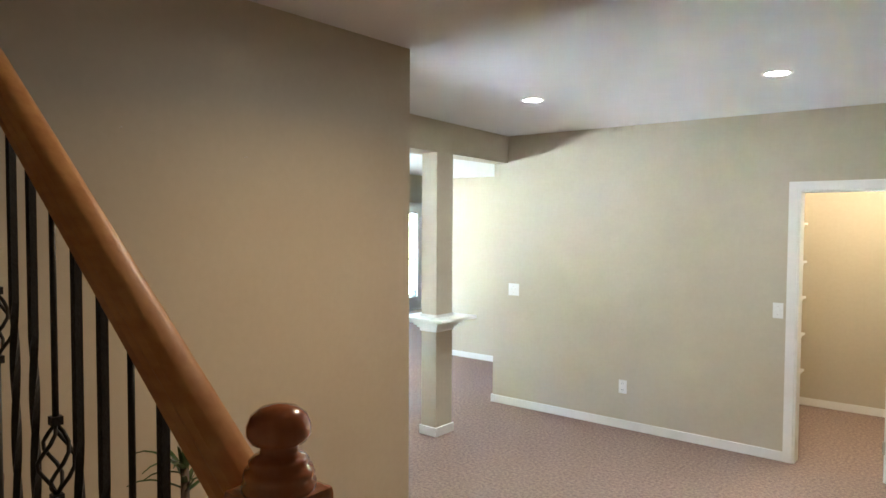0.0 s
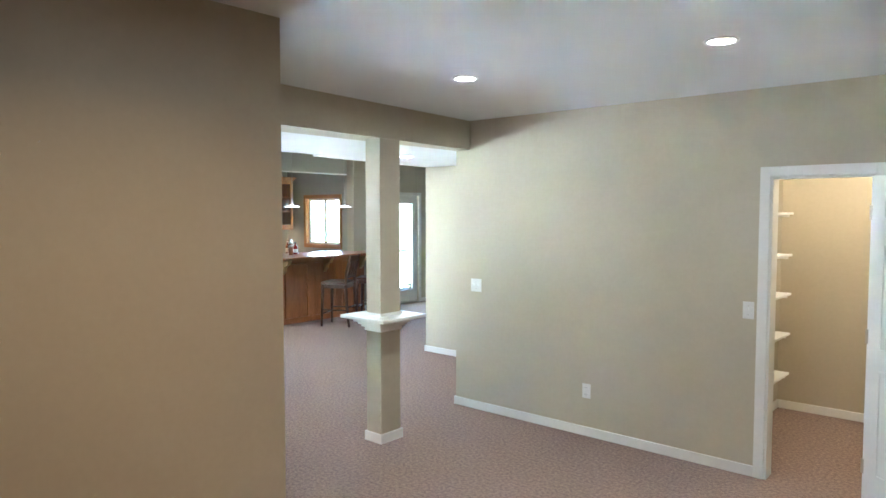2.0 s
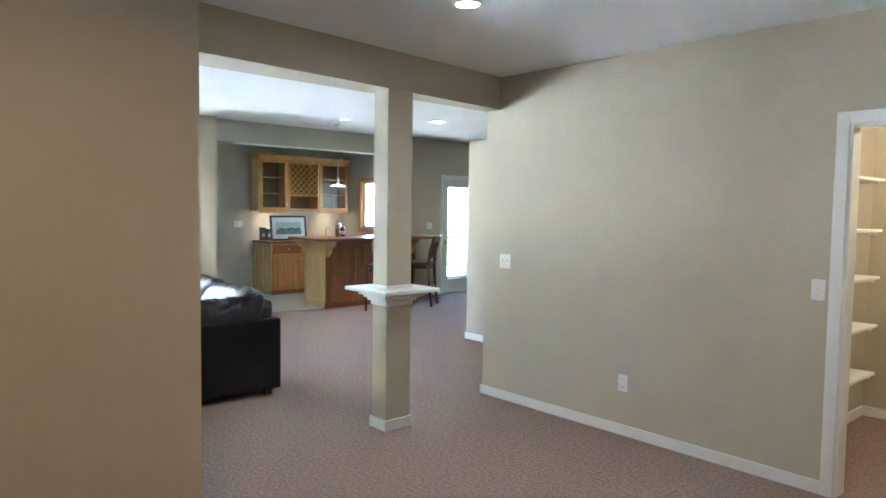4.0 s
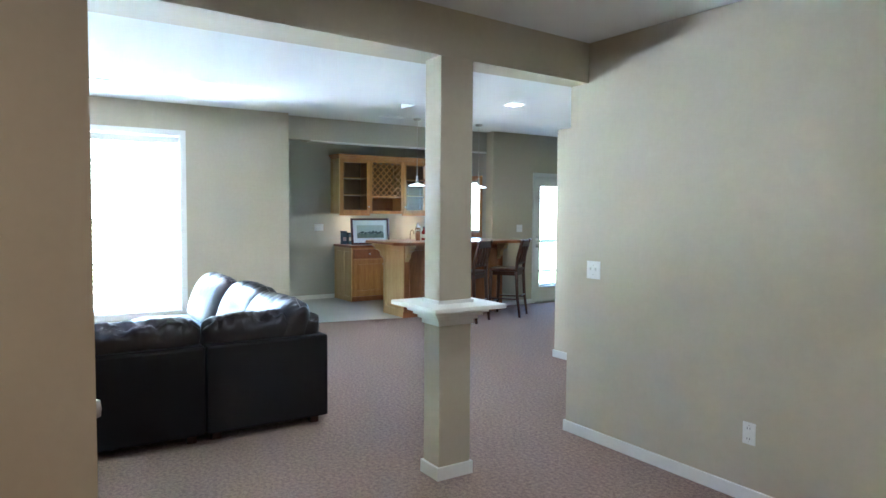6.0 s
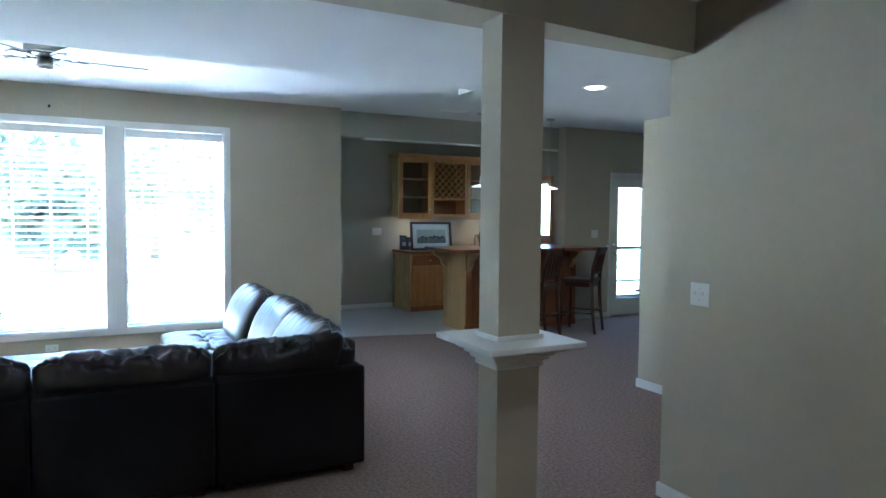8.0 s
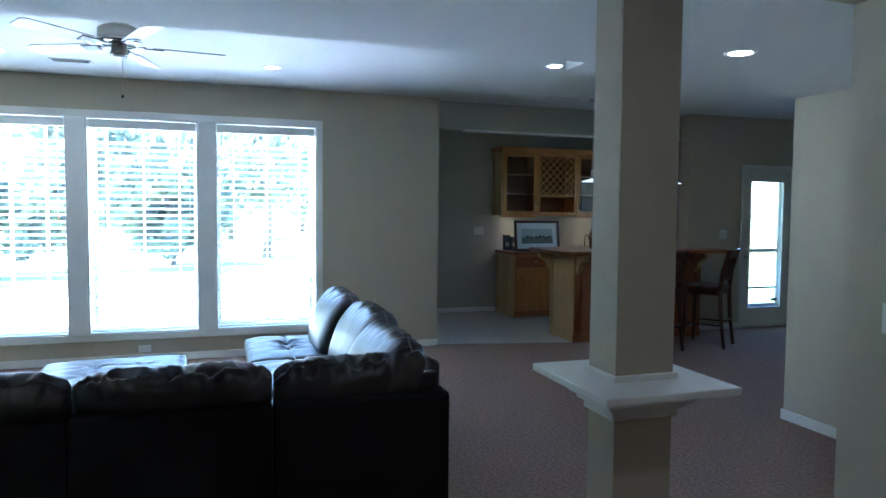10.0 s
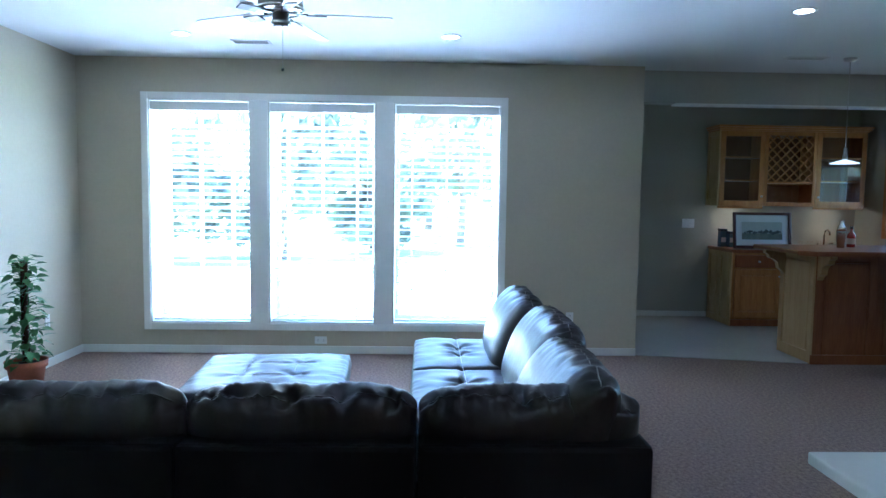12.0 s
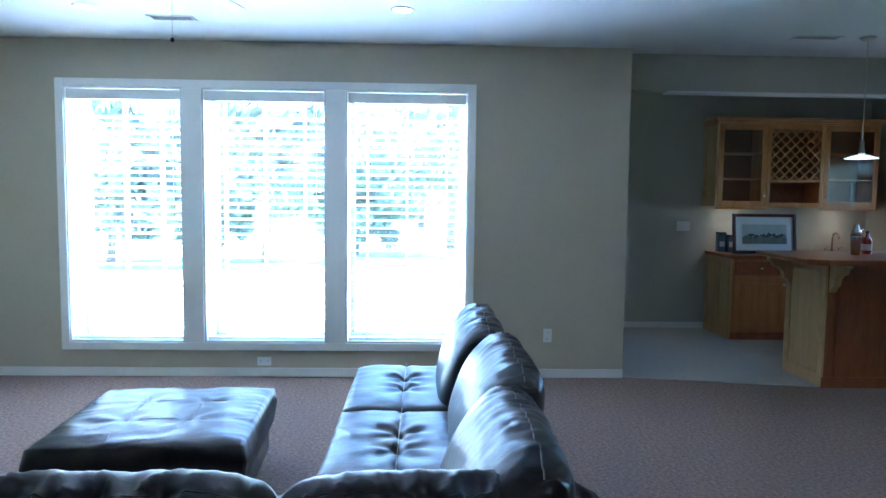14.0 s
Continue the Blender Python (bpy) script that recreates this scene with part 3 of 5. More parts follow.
def plump_back(w, h, t, seed, seam=1.75, deep=0.13, crown=0.95):
    """A leaning back cushion: a long bulging front, a ridge with a gathered seam on top, a flatter back. Also gives the seam's points."""
    nu, nv = 84, 52

    def at(u, a):
        c, d = math.cos(a), math.sin(a)
        k = max(0.0, 1 - abs(u) ** 6) ** 0.5
        px = u * w / 2
        y = math.copysign(abs(c) ** 0.9, c) * (1.0 if c < 0 else 0.78)
        z = math.copysign(abs(d) ** (crown if d > 0 else 0.6), d)
        top = max(0.0, d)
        near = math.exp(-((a - seam) / 0.62) ** 2)
        fold = abs(noise.noise(Vector((px * 11 + seed, 1.3 * a + 2.2 * px, seed * 1.9)))) + 0.6 * abs(noise.noise(Vector((px * 23 + seed, 1.5 * a, seed))))
        soft = noise.noise(Vector((px * 3.5 + seed, z, c + seed * 2)))
        groove = math.exp(-((a - seam) / 0.05) ** 2)
        r = 1 + 0.05 * soft - deep * fold * near * (0.55 + 0.45 * top) - 0.025 * groove
        corner = 1 - 0.10 * (abs(u) ** 5) * top
        return Vector((px, y * t / 2 * (0.10 + 0.90 * k) * r, z * h / 2 * (0.84 + 0.16 * k) * r * corner))

    bm = bmesh.new()
    rings = [[bm.verts.new(at(-math.cos(math.pi * i / nu), 2 * math.pi * j / nv)) for j in range(nv)] for i in range(nu + 1)]
    for a, b in zip(rings, rings[1:]):
        for j in range(nv):
            bm.faces.new((a[j], a[(j + 1) % nv], b[(j + 1) % nv], b[j])).smooth = True
    bm.faces.new(rings[0])
    bm.faces.new(list(reversed(rings[-1])))
    return bm, [at(-0.90 + 1.8 * i / 40, seam) * 1.012 for i in range(41)]


def back_cushion(parent, w, x=0.0, y=0.0, rz=0.0, seed=0.0, tilt=14, z=0.56, plump=False):
    if plump:
        bm, pts = plump_back(w - 0.004, 0.60, 0.33, seed)
    else:
        bm, pts = plump_back(w - 0.004, 0.54, 0.28, seed, seam=1.30, deep=0.24, crown=0.72)
    cu = part("back_cushion", bm, LEATHER, parent)
    cu.matrix_basis = pose(x, y, 0, 0, 0, rz) @ pose(0, -0.035, z, -tilt, 0, 0)
    part("seam", tube(bmesh.new(), pts, 0.0028, 5), THREAD if plump else LEATHER, cu, "pale stitched seam" if plump else "dark stitched seam")
    return cu


# run with its back to the opening
for i, (y0, y1) in enumerate(((1.58, 2.43), (2.43, 3.28))):
    u = sofa_unit(-4.825, (y0 + y1) / 2, -90, y1 - y0, "dark brown leather sofa section with its back to the hall")
    back_cushion(u, y1 - y0, 0, 0.30, seed=3.3 + i)
# corner
u = sofa_unit(-4.825, 3.7025, -90, 0.845, "dark brown leather corner section of the sofa")
back_cushion(u, 0.83, 0.005, 0.30, seed=7.1)
part("back_frame", boxes((-0.4205, -0.28, -0.43, 0.288, 0.06, 0.64), bevel=0.02), LINING, u)
back_cushion(u, 0.88, -0.22, -0.03, 90, seed=9.4, z=0.60, plump=True, tilt=20)
# run towards the windows
for i, (x0, x1) in enumerate(((-7.18, -6.25), (-6.25, -5.288))):
    u = sofa_unit((x0 + x1) / 2, 3.665, 0, x1 - x0, "dark brown leather sofa section with tufted seat and plump back")
    back_cushion(u, x1 - x0, 0, 0.30 + 0.04 * i, seed=12.7 + 2 * i, z=0.60, plump=True, tilt=20)

o = thing("ottoman", (-6.25, 2.35, 0), "square dark brown leather ottoman with a tufted top", "ottoman", rz=4)
tf = [(-0.15, -0.15), (0.15, -0.15), (-0.15, 0.15), (0.15, 0.15)]
part("base", boxes((-0.44, 0.44, -0.44, 0.44, 0.05, 0.24), bevel=0.02), LEATHER, o)
part("cushion", cushion(0.93, 0.93, 0.22, 0.035, tufts=tf, nx=56, ny=56, wrinkle=0.007, seed=2.2, dimple=0.5), LEATHER, o, loc=(0, 0, 0.22))
for s in (-0.15, 0.15):
    part("seam", tube(bmesh.new(), [(s, -0.42 + 0.07 * k, 0.427 + 0.011 * math.sin(k * math.pi / 12) - (0.02 if k in (4, 8) else 0)) for k in range(13)], 0.0022, 5), THREAD, o, "pale stitched seam")
    part("seam", tube(bmesh.new(), [(-0.42 + 0.07 * k, s, 0.427 + 0.011 * math.sin(k * math.pi / 12) - (0.02 if k in (4, 8) else 0)) for k in range(13)], 0.0022, 5), THREAD, o, "pale stitched seam")
for fx in (-0.36, 0.36):
    for fy in (-0.36, 0.36):
        part("foot", boxes((fx - 0.03, fx + 0.03, fy - 0.03, fy + 0.03, 0, 0.052), bevel=0.005), ESPRESSO, o)


# ---- bar: wall and base cabinets ----
def raised_panel(name, parent, mat, y0, y1, z0, z1, x, rail=0.06, label=""):
    """A framed raised panel in a plane of constant x, its face looking along +x: the frame, and under it the field."""
    bm = bmesh.new()
    for a in ((y0, y0 + rail, z0, z1), (y1 - rail, y1, z0, z1), (y0 + rail, y1 - rail, z0, z0 + rail), (y0 + rail, y1 - rail, z1 - rail, z1)):
        box(bm, x, x + 0.020, *a, bevel=0.003)
    fr = part(name, bm, mat, parent, label)
    bm = boxes((x, x + 0.006, y0 + rail, y1 - rail, z0 + rail, z1 - rail))
    box(bm, x + 0.006, x + 0.016, y0 + rail + 0.018, y1 - rail - 0.018, z0 + rail + 0.018, z1 - rail - 0.018, bevel=0.008)
    part("raised_field", bm, mat, fr)
    return fr


def side_panel(name, parent, mat, x0, x1, z0, z1, y, rail=0.055, label=""):
    """The same in a plane of constant y, its face looking along -y."""
    bm = bmesh.new()
    for a in ((x0, x0 + rail, z0, z1), (x1 - rail, x1, z0, z1), (x0 + rail, x1 - rail, z0, z0 + rail * 1.6), (x0 + rail, x1 - rail, z1 - rail, z1)):
        box(bm, a[0], a[1], y - 0.018, y, a[2], a[3], bevel=0.003)
    fr = part(name, bm, mat, parent, label)
    bm = boxes((x0 + rail, x1 - rail, y - 0.005, y, z0 + rail * 1.6, z1 - rail))
    box(bm, x0 + rail + 0.016, x1 - rail - 0.016, y - 0.013, y - 0.005, z0 + rail * 1.6 + 0.016, z1 - rail - 0.016, bevel=0.007)
    part("raised_field", bm, mat, fr)
    return fr


def small_knob(parent, x, y, z):
    bm = bmesh.new()
    lathe(bm, [(0.008, 0), (0.006, 0.012), (0.014, 0.018), (0.013, 0.026), (0.0, 0.029)], m=pose(x, y, z, 0, 90, 0), n=12)
    part("knob", bm, NICKEL, parent, "round nickel knob")


LF, LY0, LTOP = -10.12, 7.04, 0.905
units = ((7.04, 7.66), (7.66, 8.31), (8.31, 8.945))
for i, (y0, y1) in enumerate(units):
    o = thing("base_cabinet", (ALCB, y0, 0), "honey maple base cabinet with a drawer and raised-panel door", "cabinet", "bar base cabinets")
    w, fx = y1 - y0, LF - ALCB
    part("body", boxes((0.004, fx - 0.02, 0.0, w, 0.10, LTOP), (0.004, fx - 0.02, 0.0, w, 0.0, 0.10)), OAK, o)
    part("toe_board", boxes((fx - 0.02, fx + 0.004, 0.0, w, 0.0, 0.085), bevel=0.003), OAKDARK, o, "red-brown toe board")
    fr = boxes((fx - 0.02, fx, 0, 0.035, 0.10, LTOP), (fx - 0.02, fx, w - 0.035, w, 0.10, LTOP), (fx - 0.02, fx, 0.035, w - 0.035, 0.10, 0.14), (fx - 0.02, fx, 0.035, w - 0.035, 0.70, 0.73), (fx - 0.02, fx, 0.035, w - 0.035, 0.87, LTOP))
    part("face_frame", fr, OAK, o)
    part("drawer", boxes((fx, fx + 0.02, 0.022, w - 0.022, 0.725, 0.875), bevel=0.006), OAKDARK, o)
    raised_panel("door", o, OAK, 0.022, w - 0.022, 0.125, 0.705, fx)
    small_knob(o, fx + 0.02, w / 2, 0.80)
    small_knob(o, fx + 0.02, w - 0.055, 0.62)
    if i == 0:
        side_panel("end_panel", o, OAKLIT, 0.01, fx / 2, 0.0, LTOP, 0.0, label="maple framed end panel, coloured paler as the lit side")
        side_panel("end_panel", o, OAKLIT, fx / 2, fx, 0.0, LTOP, 0.0, label="maple framed end panel, coloured paler as the lit side")
tagged(new("countertop", mesh_of("countertop", boxes((ALCB + 0.002, LF + 0.03, LY0 - 0.03, 8.948, LTOP, LTOP + 0.038), bevel=0.006), OAKDARK)), "glossy red-brown wooden counter over the base cabinets", "countertop")

UF, UZ0, UZ1 = -10.44, 1.47, 2.40
UNITS = ((6.97, 7.54), (7.54, 8.19), (8.19, 8.83))
# The maple darkened for the backs: the shade inside is painted in.
SHADED_BACK = material("shaded_maple", (0.20, 0.10, 0.04), 0.6, second=(0.15, 0.07, 0.03), scale=2, grain=14, stretch=(6, 6, 0.7))


def wall_cabinet(y0, y1, end):
    o = thing("wall_cabinet", (ALCB, y0, UZ0), "honey maple wall cabinet with a glass door and shelves", "cabinet", "bar wall cabinets")
    w, h, fx = y1 - y0, UZ1 - UZ0, UF - ALCB
    part("body", boxes((0.004, fx - 0.02, 0, 0.018, 0, h), (0.004, fx - 0.02, w - 0.018, w, 0, h), (0.004, fx - 0.02, 0.018, w - 0.018, 0, 0.02), (0.004, fx - 0.02, 0.018, w - 0.018, h - 0.02, h)), OAK, o)
    part("back", boxes((0.004, 0.012, 0.018, w - 0.018, 0.02, h - 0.02)), SHADED_BACK, o)
    for z in (0.31, 0.60):
        part("shelf", boxes((0.012, fx - 0.03, 0.018, w - 0.018, z, z + 0.016)), OAK, o)
    dr = part("door", boxes((fx - 0.02, fx, 0.004, 0.066, 0.0, h), (fx - 0.02, fx, w - 0.066, w - 0.004, 0.0, h), (fx - 0.02, fx, 0.066, w - 0.066, 0.0, 0.066), (fx - 0.02, fx, 0.066, w - 0.066, h - 0.066, h), bevel=0.003), OAK, o)
    part("glass", boxes((fx - 0.013, fx - 0.009, 0.066, w - 0.066, 0.066, h - 0.066)), PANE, dr, "clear cabinet glass").visible_shadow = False
    small_knob(dr, fx, w - 0.035 if end < 0 else 0.035, 0.12)
    if end < 0:
        side_panel("end_panel", o, OAKLIT, 0.01, fx, 0.0, h, 0.0, label="maple framed end panel, coloured paler as the lit side")
    part("light_rail", boxes((fx - 0.035, fx - 0.015, 0.0, w, -0.032, 0.0), bevel=0.003), OAK, o, "maple rail hiding the lamp")
    bm = bmesh.new()
    lathe(bm, [(0.0, -0.014), (0.03, -0.014), (0.034, 0.0)], x=fx - 0.14, y=w / 2, n=16)
    part("puck_lamp", bm, PUCK_GLOW, o, "glowing under-cabinet puck lamp")
    li = bpy.data.lights.new("puck", "SPOT")
    li.energy, li.color, li.spot_size, li.shadow_soft_size, li.spot_blend = 0.042, (1.0, 0.66, 0.34), radians(130), 0.03, 0.8
    lo = new("puck", li)
    lo.parent = o
    lo.location = (fx - 0.14, w / 2, -0.03)
    return o


wall_cabinet(*UNITS[0], -1)
wall_cabinet(*UNITS[2], 1)
# wine rack between them
y0, y1 = UNITS[1]
w, h, fx = y1 - y0, UZ1 - UZ0, UF - ALCB
o = thing("wine_rack", (ALCB, y0, UZ0), "maple lattice wine rack above a shelf for stemware", "wine rack")
part("body", boxes((0.004, fx - 0.02, 0.0, 0.018, 0.0, h), (0.004, fx - 0.02, w - 0.018, w, 0.0, h), (0.004, fx - 0.01, 0.018, w - 0.018, h - 0.05, h), (0.004, fx, 0.018, w - 0.018, 0.285, 0.31)), OAK, o)
part("back", boxes((0.004, 0.012, 0.018, w - 0.018, 0.0, h - 0.05)), SHADED_BACK, o)
part("stile", boxes((fx - 0.02, fx, 0.0, 0.04, 0.0, h), bevel=0.003), OAK, o)
part("stile", boxes((fx - 0.02, fx, w - 0.04, w, 0.0, h), bevel=0.003), OAK, o)
part("arch_rail", boxes((fx - 0.02, fx, 0.04, w - 0.04, 0.0, 0.05), bevel=0.003), OAK, o)
ly0, ly1, lz0, lz1 = 0.04, w - 0.04, 0.31, h - 0.05
pitch = (ly1 - ly0) / 5.0
for sgn in (1, -1):
    for k in range(-6, 12):
        # a slat lies on y = y_start + sgn * z; cut it to the rack's opening
        pts = []
        base = ly0 + pitch * k if sgn > 0 else ly1 - pitch * k
        t0 = max(0.0, ((ly0 - base) if sgn > 0 else (base - ly1)))
        t1 = min(lz1 - lz0, ((ly1 - base) if sgn > 0 else (base - ly0)))
        if t1 - t0 < 0.03:
            continue
        a, b = (base + sgn * t0, lz0 + t0), (base + sgn * t1, lz0 + t1)
        L = math.hypot(b[0] - a[0], b[1] - a[1])
        off = 0.0 if sgn > 0 else 0.012
        part("lattice_slat", boxes((-0.011, 0.0, -L / 2, L / 2, -0.008, 0.008)), OAK, o, loc=(fx - 0.004 - off, (a[0] + b[0]) / 2, (a[1] + b[1]) / 2), turn=(45 * sgn, 0, 0))
for k in range(5):
    g = thing("stemmed_glass", (ALCB + 0.2, y0 + 0.09 + 0.115 * k, UZ0 + 0.10), "clear stemmed glass hanging upside down under the wine rack", "glass", "hanging glasses")
    bm = bmesh.new()
    lathe(bm, [(0.034, 0.0), (0.042, 0.04), (0.038, 0.07), (0.006, 0.095), (0.005, 0.155), (0.034, 0.163), (0.034, 0.166)], n=14)
    part("bowl", bm, PANE, g)
    part("hanger", boxes((-0.1, 0.1, -0.05, -0.04, 0.168, 0.183), (-0.1, 0.1, 0.04, 0.05, 0.168, 0.183)), OAK, g)
# crown over all three units
bm = bmesh.new()
for z0, z1, ov in ((0.0, 0.02, 0.012), (0.02, 0.045, 0.03), (0.045, 0.07, 0.048)):
    box(bm, ALCB + 0.002, UF + ov, UNITS[0][0] - ov, UNITS[2][1] + ov, UZ1 + z0, UZ1 + z1, bevel=0.004)
tagged(new("crown_moulding", mesh_of("crown_moulding", bm, OAK)), "honey maple crown moulding along the wall cabinets", "moulding")

# ---- bar counter ----
BF, BE, BT = -8.23, 6.935, 1.09
o = thing("bar", (BF, BE, 0), "maple bar counter with panelled front and corbels", "bar counter")
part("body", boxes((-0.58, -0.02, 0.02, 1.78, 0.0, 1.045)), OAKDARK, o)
# The end takes the paler lit-side maple, the front the dark one.
side_panel("end_panel", o, OAKLIT, -0.60, 0.0, 0.0, 1.045, 0.02, rail=0.07, label="maple framed end panel, coloured paler as the lit side")
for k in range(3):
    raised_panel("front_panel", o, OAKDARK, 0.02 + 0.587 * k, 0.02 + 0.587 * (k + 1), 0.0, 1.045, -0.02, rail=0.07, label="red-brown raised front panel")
part("base_trim", boxes((0.0, 0.012, 0.0, 1.78, 0.0, 0.09), bevel=0.003), OAKDARK, o)


def corbel():
    bm = bmesh.new()
    prof = [(0, 0), (0.20, 0), (0.20, -0.035), (0.17, -0.05), (0.16, -0.085), (0.11, -0.10), (0.075, -0.13), (0.06, -0.19), (0.03, -0.21), (0, -0.25)]
    a, b = [bm.verts.new((x, -0.03, z)) for x, z in prof], [bm.verts.new((x, 0.03, z)) for x, z in prof]
    bm.faces.new(a)
    bm.faces.new(list(reversed(b)))
    for i in range(len(prof)):
        j = (i + 1) % len(prof)
        bm.faces.new((a[i], a[j], b[j], b[i]))
    return bm


cm = mesh_of("corbel", corbel(), OAKLIT)
for yy in (0.06, 0.9, 1.70):
    part("corbel", cm, OAKLIT, o, "carved maple corbel", loc=(0.0, yy, 1.045))
part("corbel", cm, OAKLIT, o, "carved maple corbel", loc=(-0.55, 0.002, 1.045), turn=(0, 0, -90))
bm = bmesh.new()
prism(bm, [(-8.92, 6.66), (-8.0, 6.62), (-7.90, 6.72), (-7.93, 8.95), (-8.50, 8.95), (-8.50, 8.71), (-8.92, 8.71)], BT - 0.042, BT)
es = [e for e in bm.edges]
bmesh.ops.bevel(bm, geom=es, offset=0.008, segments=2, affect="EDGES")
# Thin pale strip that paints the light on the bar top's end edge.
part("lit_edge", boxes((-0.62, 0.26, -0.311, -0.305, BT - 0.04, BT - 0.003), bevel=0.001), OAKLIT, o, "maple edge strip, coloured paler as the lit end", turn=(0, 0, -2.4), loc=(0.0, 0.013, 0))
part("bar_top", bm, OAKDARK, o, "glossy red-brown wooden bar top", loc=(-BF + 0.05, -BE, 0))


# ---- bar stools ----
def stool(x, y, rz, label):
    """Faces its own -y; its back is at +y."""
    o = thing("bar_stool", (x, y, 0), label, "bar stool", "stools at the bar", rz=rz)
    hw, hd, sh = 0.19, 0.19, 0.66
    bm = boxes((-0.215, 0.215, -0.215, 0.205, sh, sh + 0.045), bevel=0.018)
    part("seat", bm, ESPRESSO, o)
    part("apron", boxes((-0.19, 0.19, -0.19, -0.17, sh - 0.06, sh), (-0.19, 0.19, 0.17, 0.19, sh - 0.06, sh), (-0.19, -0.17, -0.17, 0.17, sh - 0.06, sh), (0.17, 0.19, -0.17, 0.17, sh - 0.06, sh)), ESPRESSO, o)
    for sx in (-1, 1):
        part("leg", tube(bmesh.new(), [(sx * hw, -hd, sh), (sx * (hw + 0.005), -hd - 0.01, 0.3), (sx * (hw + 0.012), -hd - 0.02, 0)], [0.026, 0.023, 0.018], 8), ESPRESSO, o)
        part("leg", tube(bmesh.new(), [(sx * hw, hd, sh), (sx * (hw + 0.004), hd + 0.02, 0.3), (sx * (hw + 0.012), hd + 0.06, 0)], [0.026, 0.023, 0.018], 8), ESPRESSO, o)
        part("back_post", tube(bmesh.new(), [(sx * hw, hd, sh), (sx * hw, hd + 0.02, sh + 0.2), (sx * hw * 0.98, hd + 0.07, sh + 0.40), (sx * hw * 0.96, hd + 0.10, sh + 0.46)], [0.026, 0.025, 0.022, 0.018], 8), ESPRESSO, o)
        part("stretcher", tube(bmesh.new(), [(sx * (hw + 0.006), -hd - 0.01, 0.26), (sx * (hw + 0.006), hd + 0.02, 0.26)], 0.011, 6), ESPRESSO, o)
    part("stretcher", tube(bmesh.new(), [(-hw, -hd - 0.012, 0.20), (hw, -hd - 0.012, 0.20)], 0.013, 6), ESPRESSO, o)
    part("stretcher", tube(bmesh.new(), [(-hw, hd + 0.025, 0.30), (hw, hd + 0.025, 0.30)], 0.011, 6), ESPRESSO, o)
    part("top_rail", boxes((-hw - 0.01, hw + 0.01, hd + 0.055, hd + 0.085, sh + 0.36, sh + 0.45), bevel=0.01), ESPRESSO, o)
    part("lower_rail", boxes((-hw, hw, hd + 0.0, hd + 0.022, sh + 0.10, sh + 0.135), bevel=0.006), ESPRESSO, o)
    for k in (-0.09, 0.0, 0.09):
        part("back_slat", tube(bmesh.new(), [(k, hd + 0.012, sh + 0.12), (k * 1.05, hd + 0.05, sh + 0.25), (k, hd + 0.068, sh + 0.37)], [0.018, 0.024, 0.018], 6), ESPRESSO, o)
    return o


stool(-7.60, 7.60, -62, "dark espresso wooden bar stool with a slatted back")
stool(-7.74, 8.42, -55, "dark espresso wooden bar stool turned from the bar")


# ---- pendants over the bar ----
def pendant(x, y):
    o = thing("pendant_lamp", (x, y, CL), "small pendant lamp with a flat glass shade", "pendant lamp", "pendants over the bar")
    bm = bmesh.new()
    lathe(bm, [(0.0, -0.03), (0.045, -0.025), (0.06, 0.0)], n=18)
    part("canopy", bm, NICKEL, o)
    part("stem", tube(bmesh.new(), [(0, 0, -0.02), (0, 0, -0.82)], 0.004, 6), NICKEL, o)
    bm = bmesh.new()
    lathe(bm, [(0.012, -0.78), (0.016, -0.83), (0.022, -0.87), (0.022, -0.885)], n=12)
    part("socket", bm, NICKEL, o)
    bm = bmesh.new()
    lathe(bm, [(0.022, -0.886), (0.06, -0.895), (0.118, -0.914), (0.116, -0.918), (0.058, -0.900), (0.0, -0.892)], n=28)
    part("shade", bm, glow("pendant_glass", (0.95, 0.95, 0.86), 0.03), o, "lit frosted glass shade")
    li = bpy.data.lights.new("bulb", "POINT")
    li.energy, li.color, li.shadow_soft_size = 0.012, (1.0, 0.8, 0.55), 0.02
    lo = new("bulb", li)
    lo.parent = o
    lo.location = (0, 0, -0.96)


pendant(-8.0, 7.02)
pendant(-8.0, 8.07)


# ---- things on the counters ----
CT = LTOP + 0.038
o = thing("framed_picture", (-10.33, 7.13, CT), "framed landscape print in a dark frame leaning on the wall", "picture")
o.matrix_basis = pose(-10.33, 7.13, CT) @ pose(0, 0, 0, 0, -7, 2)
w, h = 0.74, 0.45
part("frame", boxes((0, 0.025, 0, 0.035, 0, h), (0, 0.025, w - 0.035, w, 0, h), (0, 0.025, 0.035, w - 0.035, 0, 0.035), (0, 0.025, 0.035, w - 0.035, h - 0.035, h), bevel=0.005), material("dark_cherry", (0.06, 0.018, 0.012), 0.3, grain=14), o)
part("mat", boxes((0.004, 0.012, 0.035, w - 0.035, 0.035, h - 0.035)), material("mat_board", (0.66, 0.64, 0.58), 0.8), o, "pale mat board")
part("print", boxes((0.012, 0.014, 0.11, w - 0.11, 0.11, h - 0.12)), material("print_sky", (0.42, 0.41, 0.33), 0.7, second=(0.34, 0.34, 0.27), scale=6), o, "muted printed sky")
part("meadow", boxes((0.014, 0.0146, 0.11, w - 0.11, 0.11, 0.19)), material("print_field", (0.09, 0.10, 0.06), 0.7, second=(0.17, 0.17, 0.10), scale=14), o, "dark printed meadow")
rnd = random.Random(4)
bm = bmesh.new()
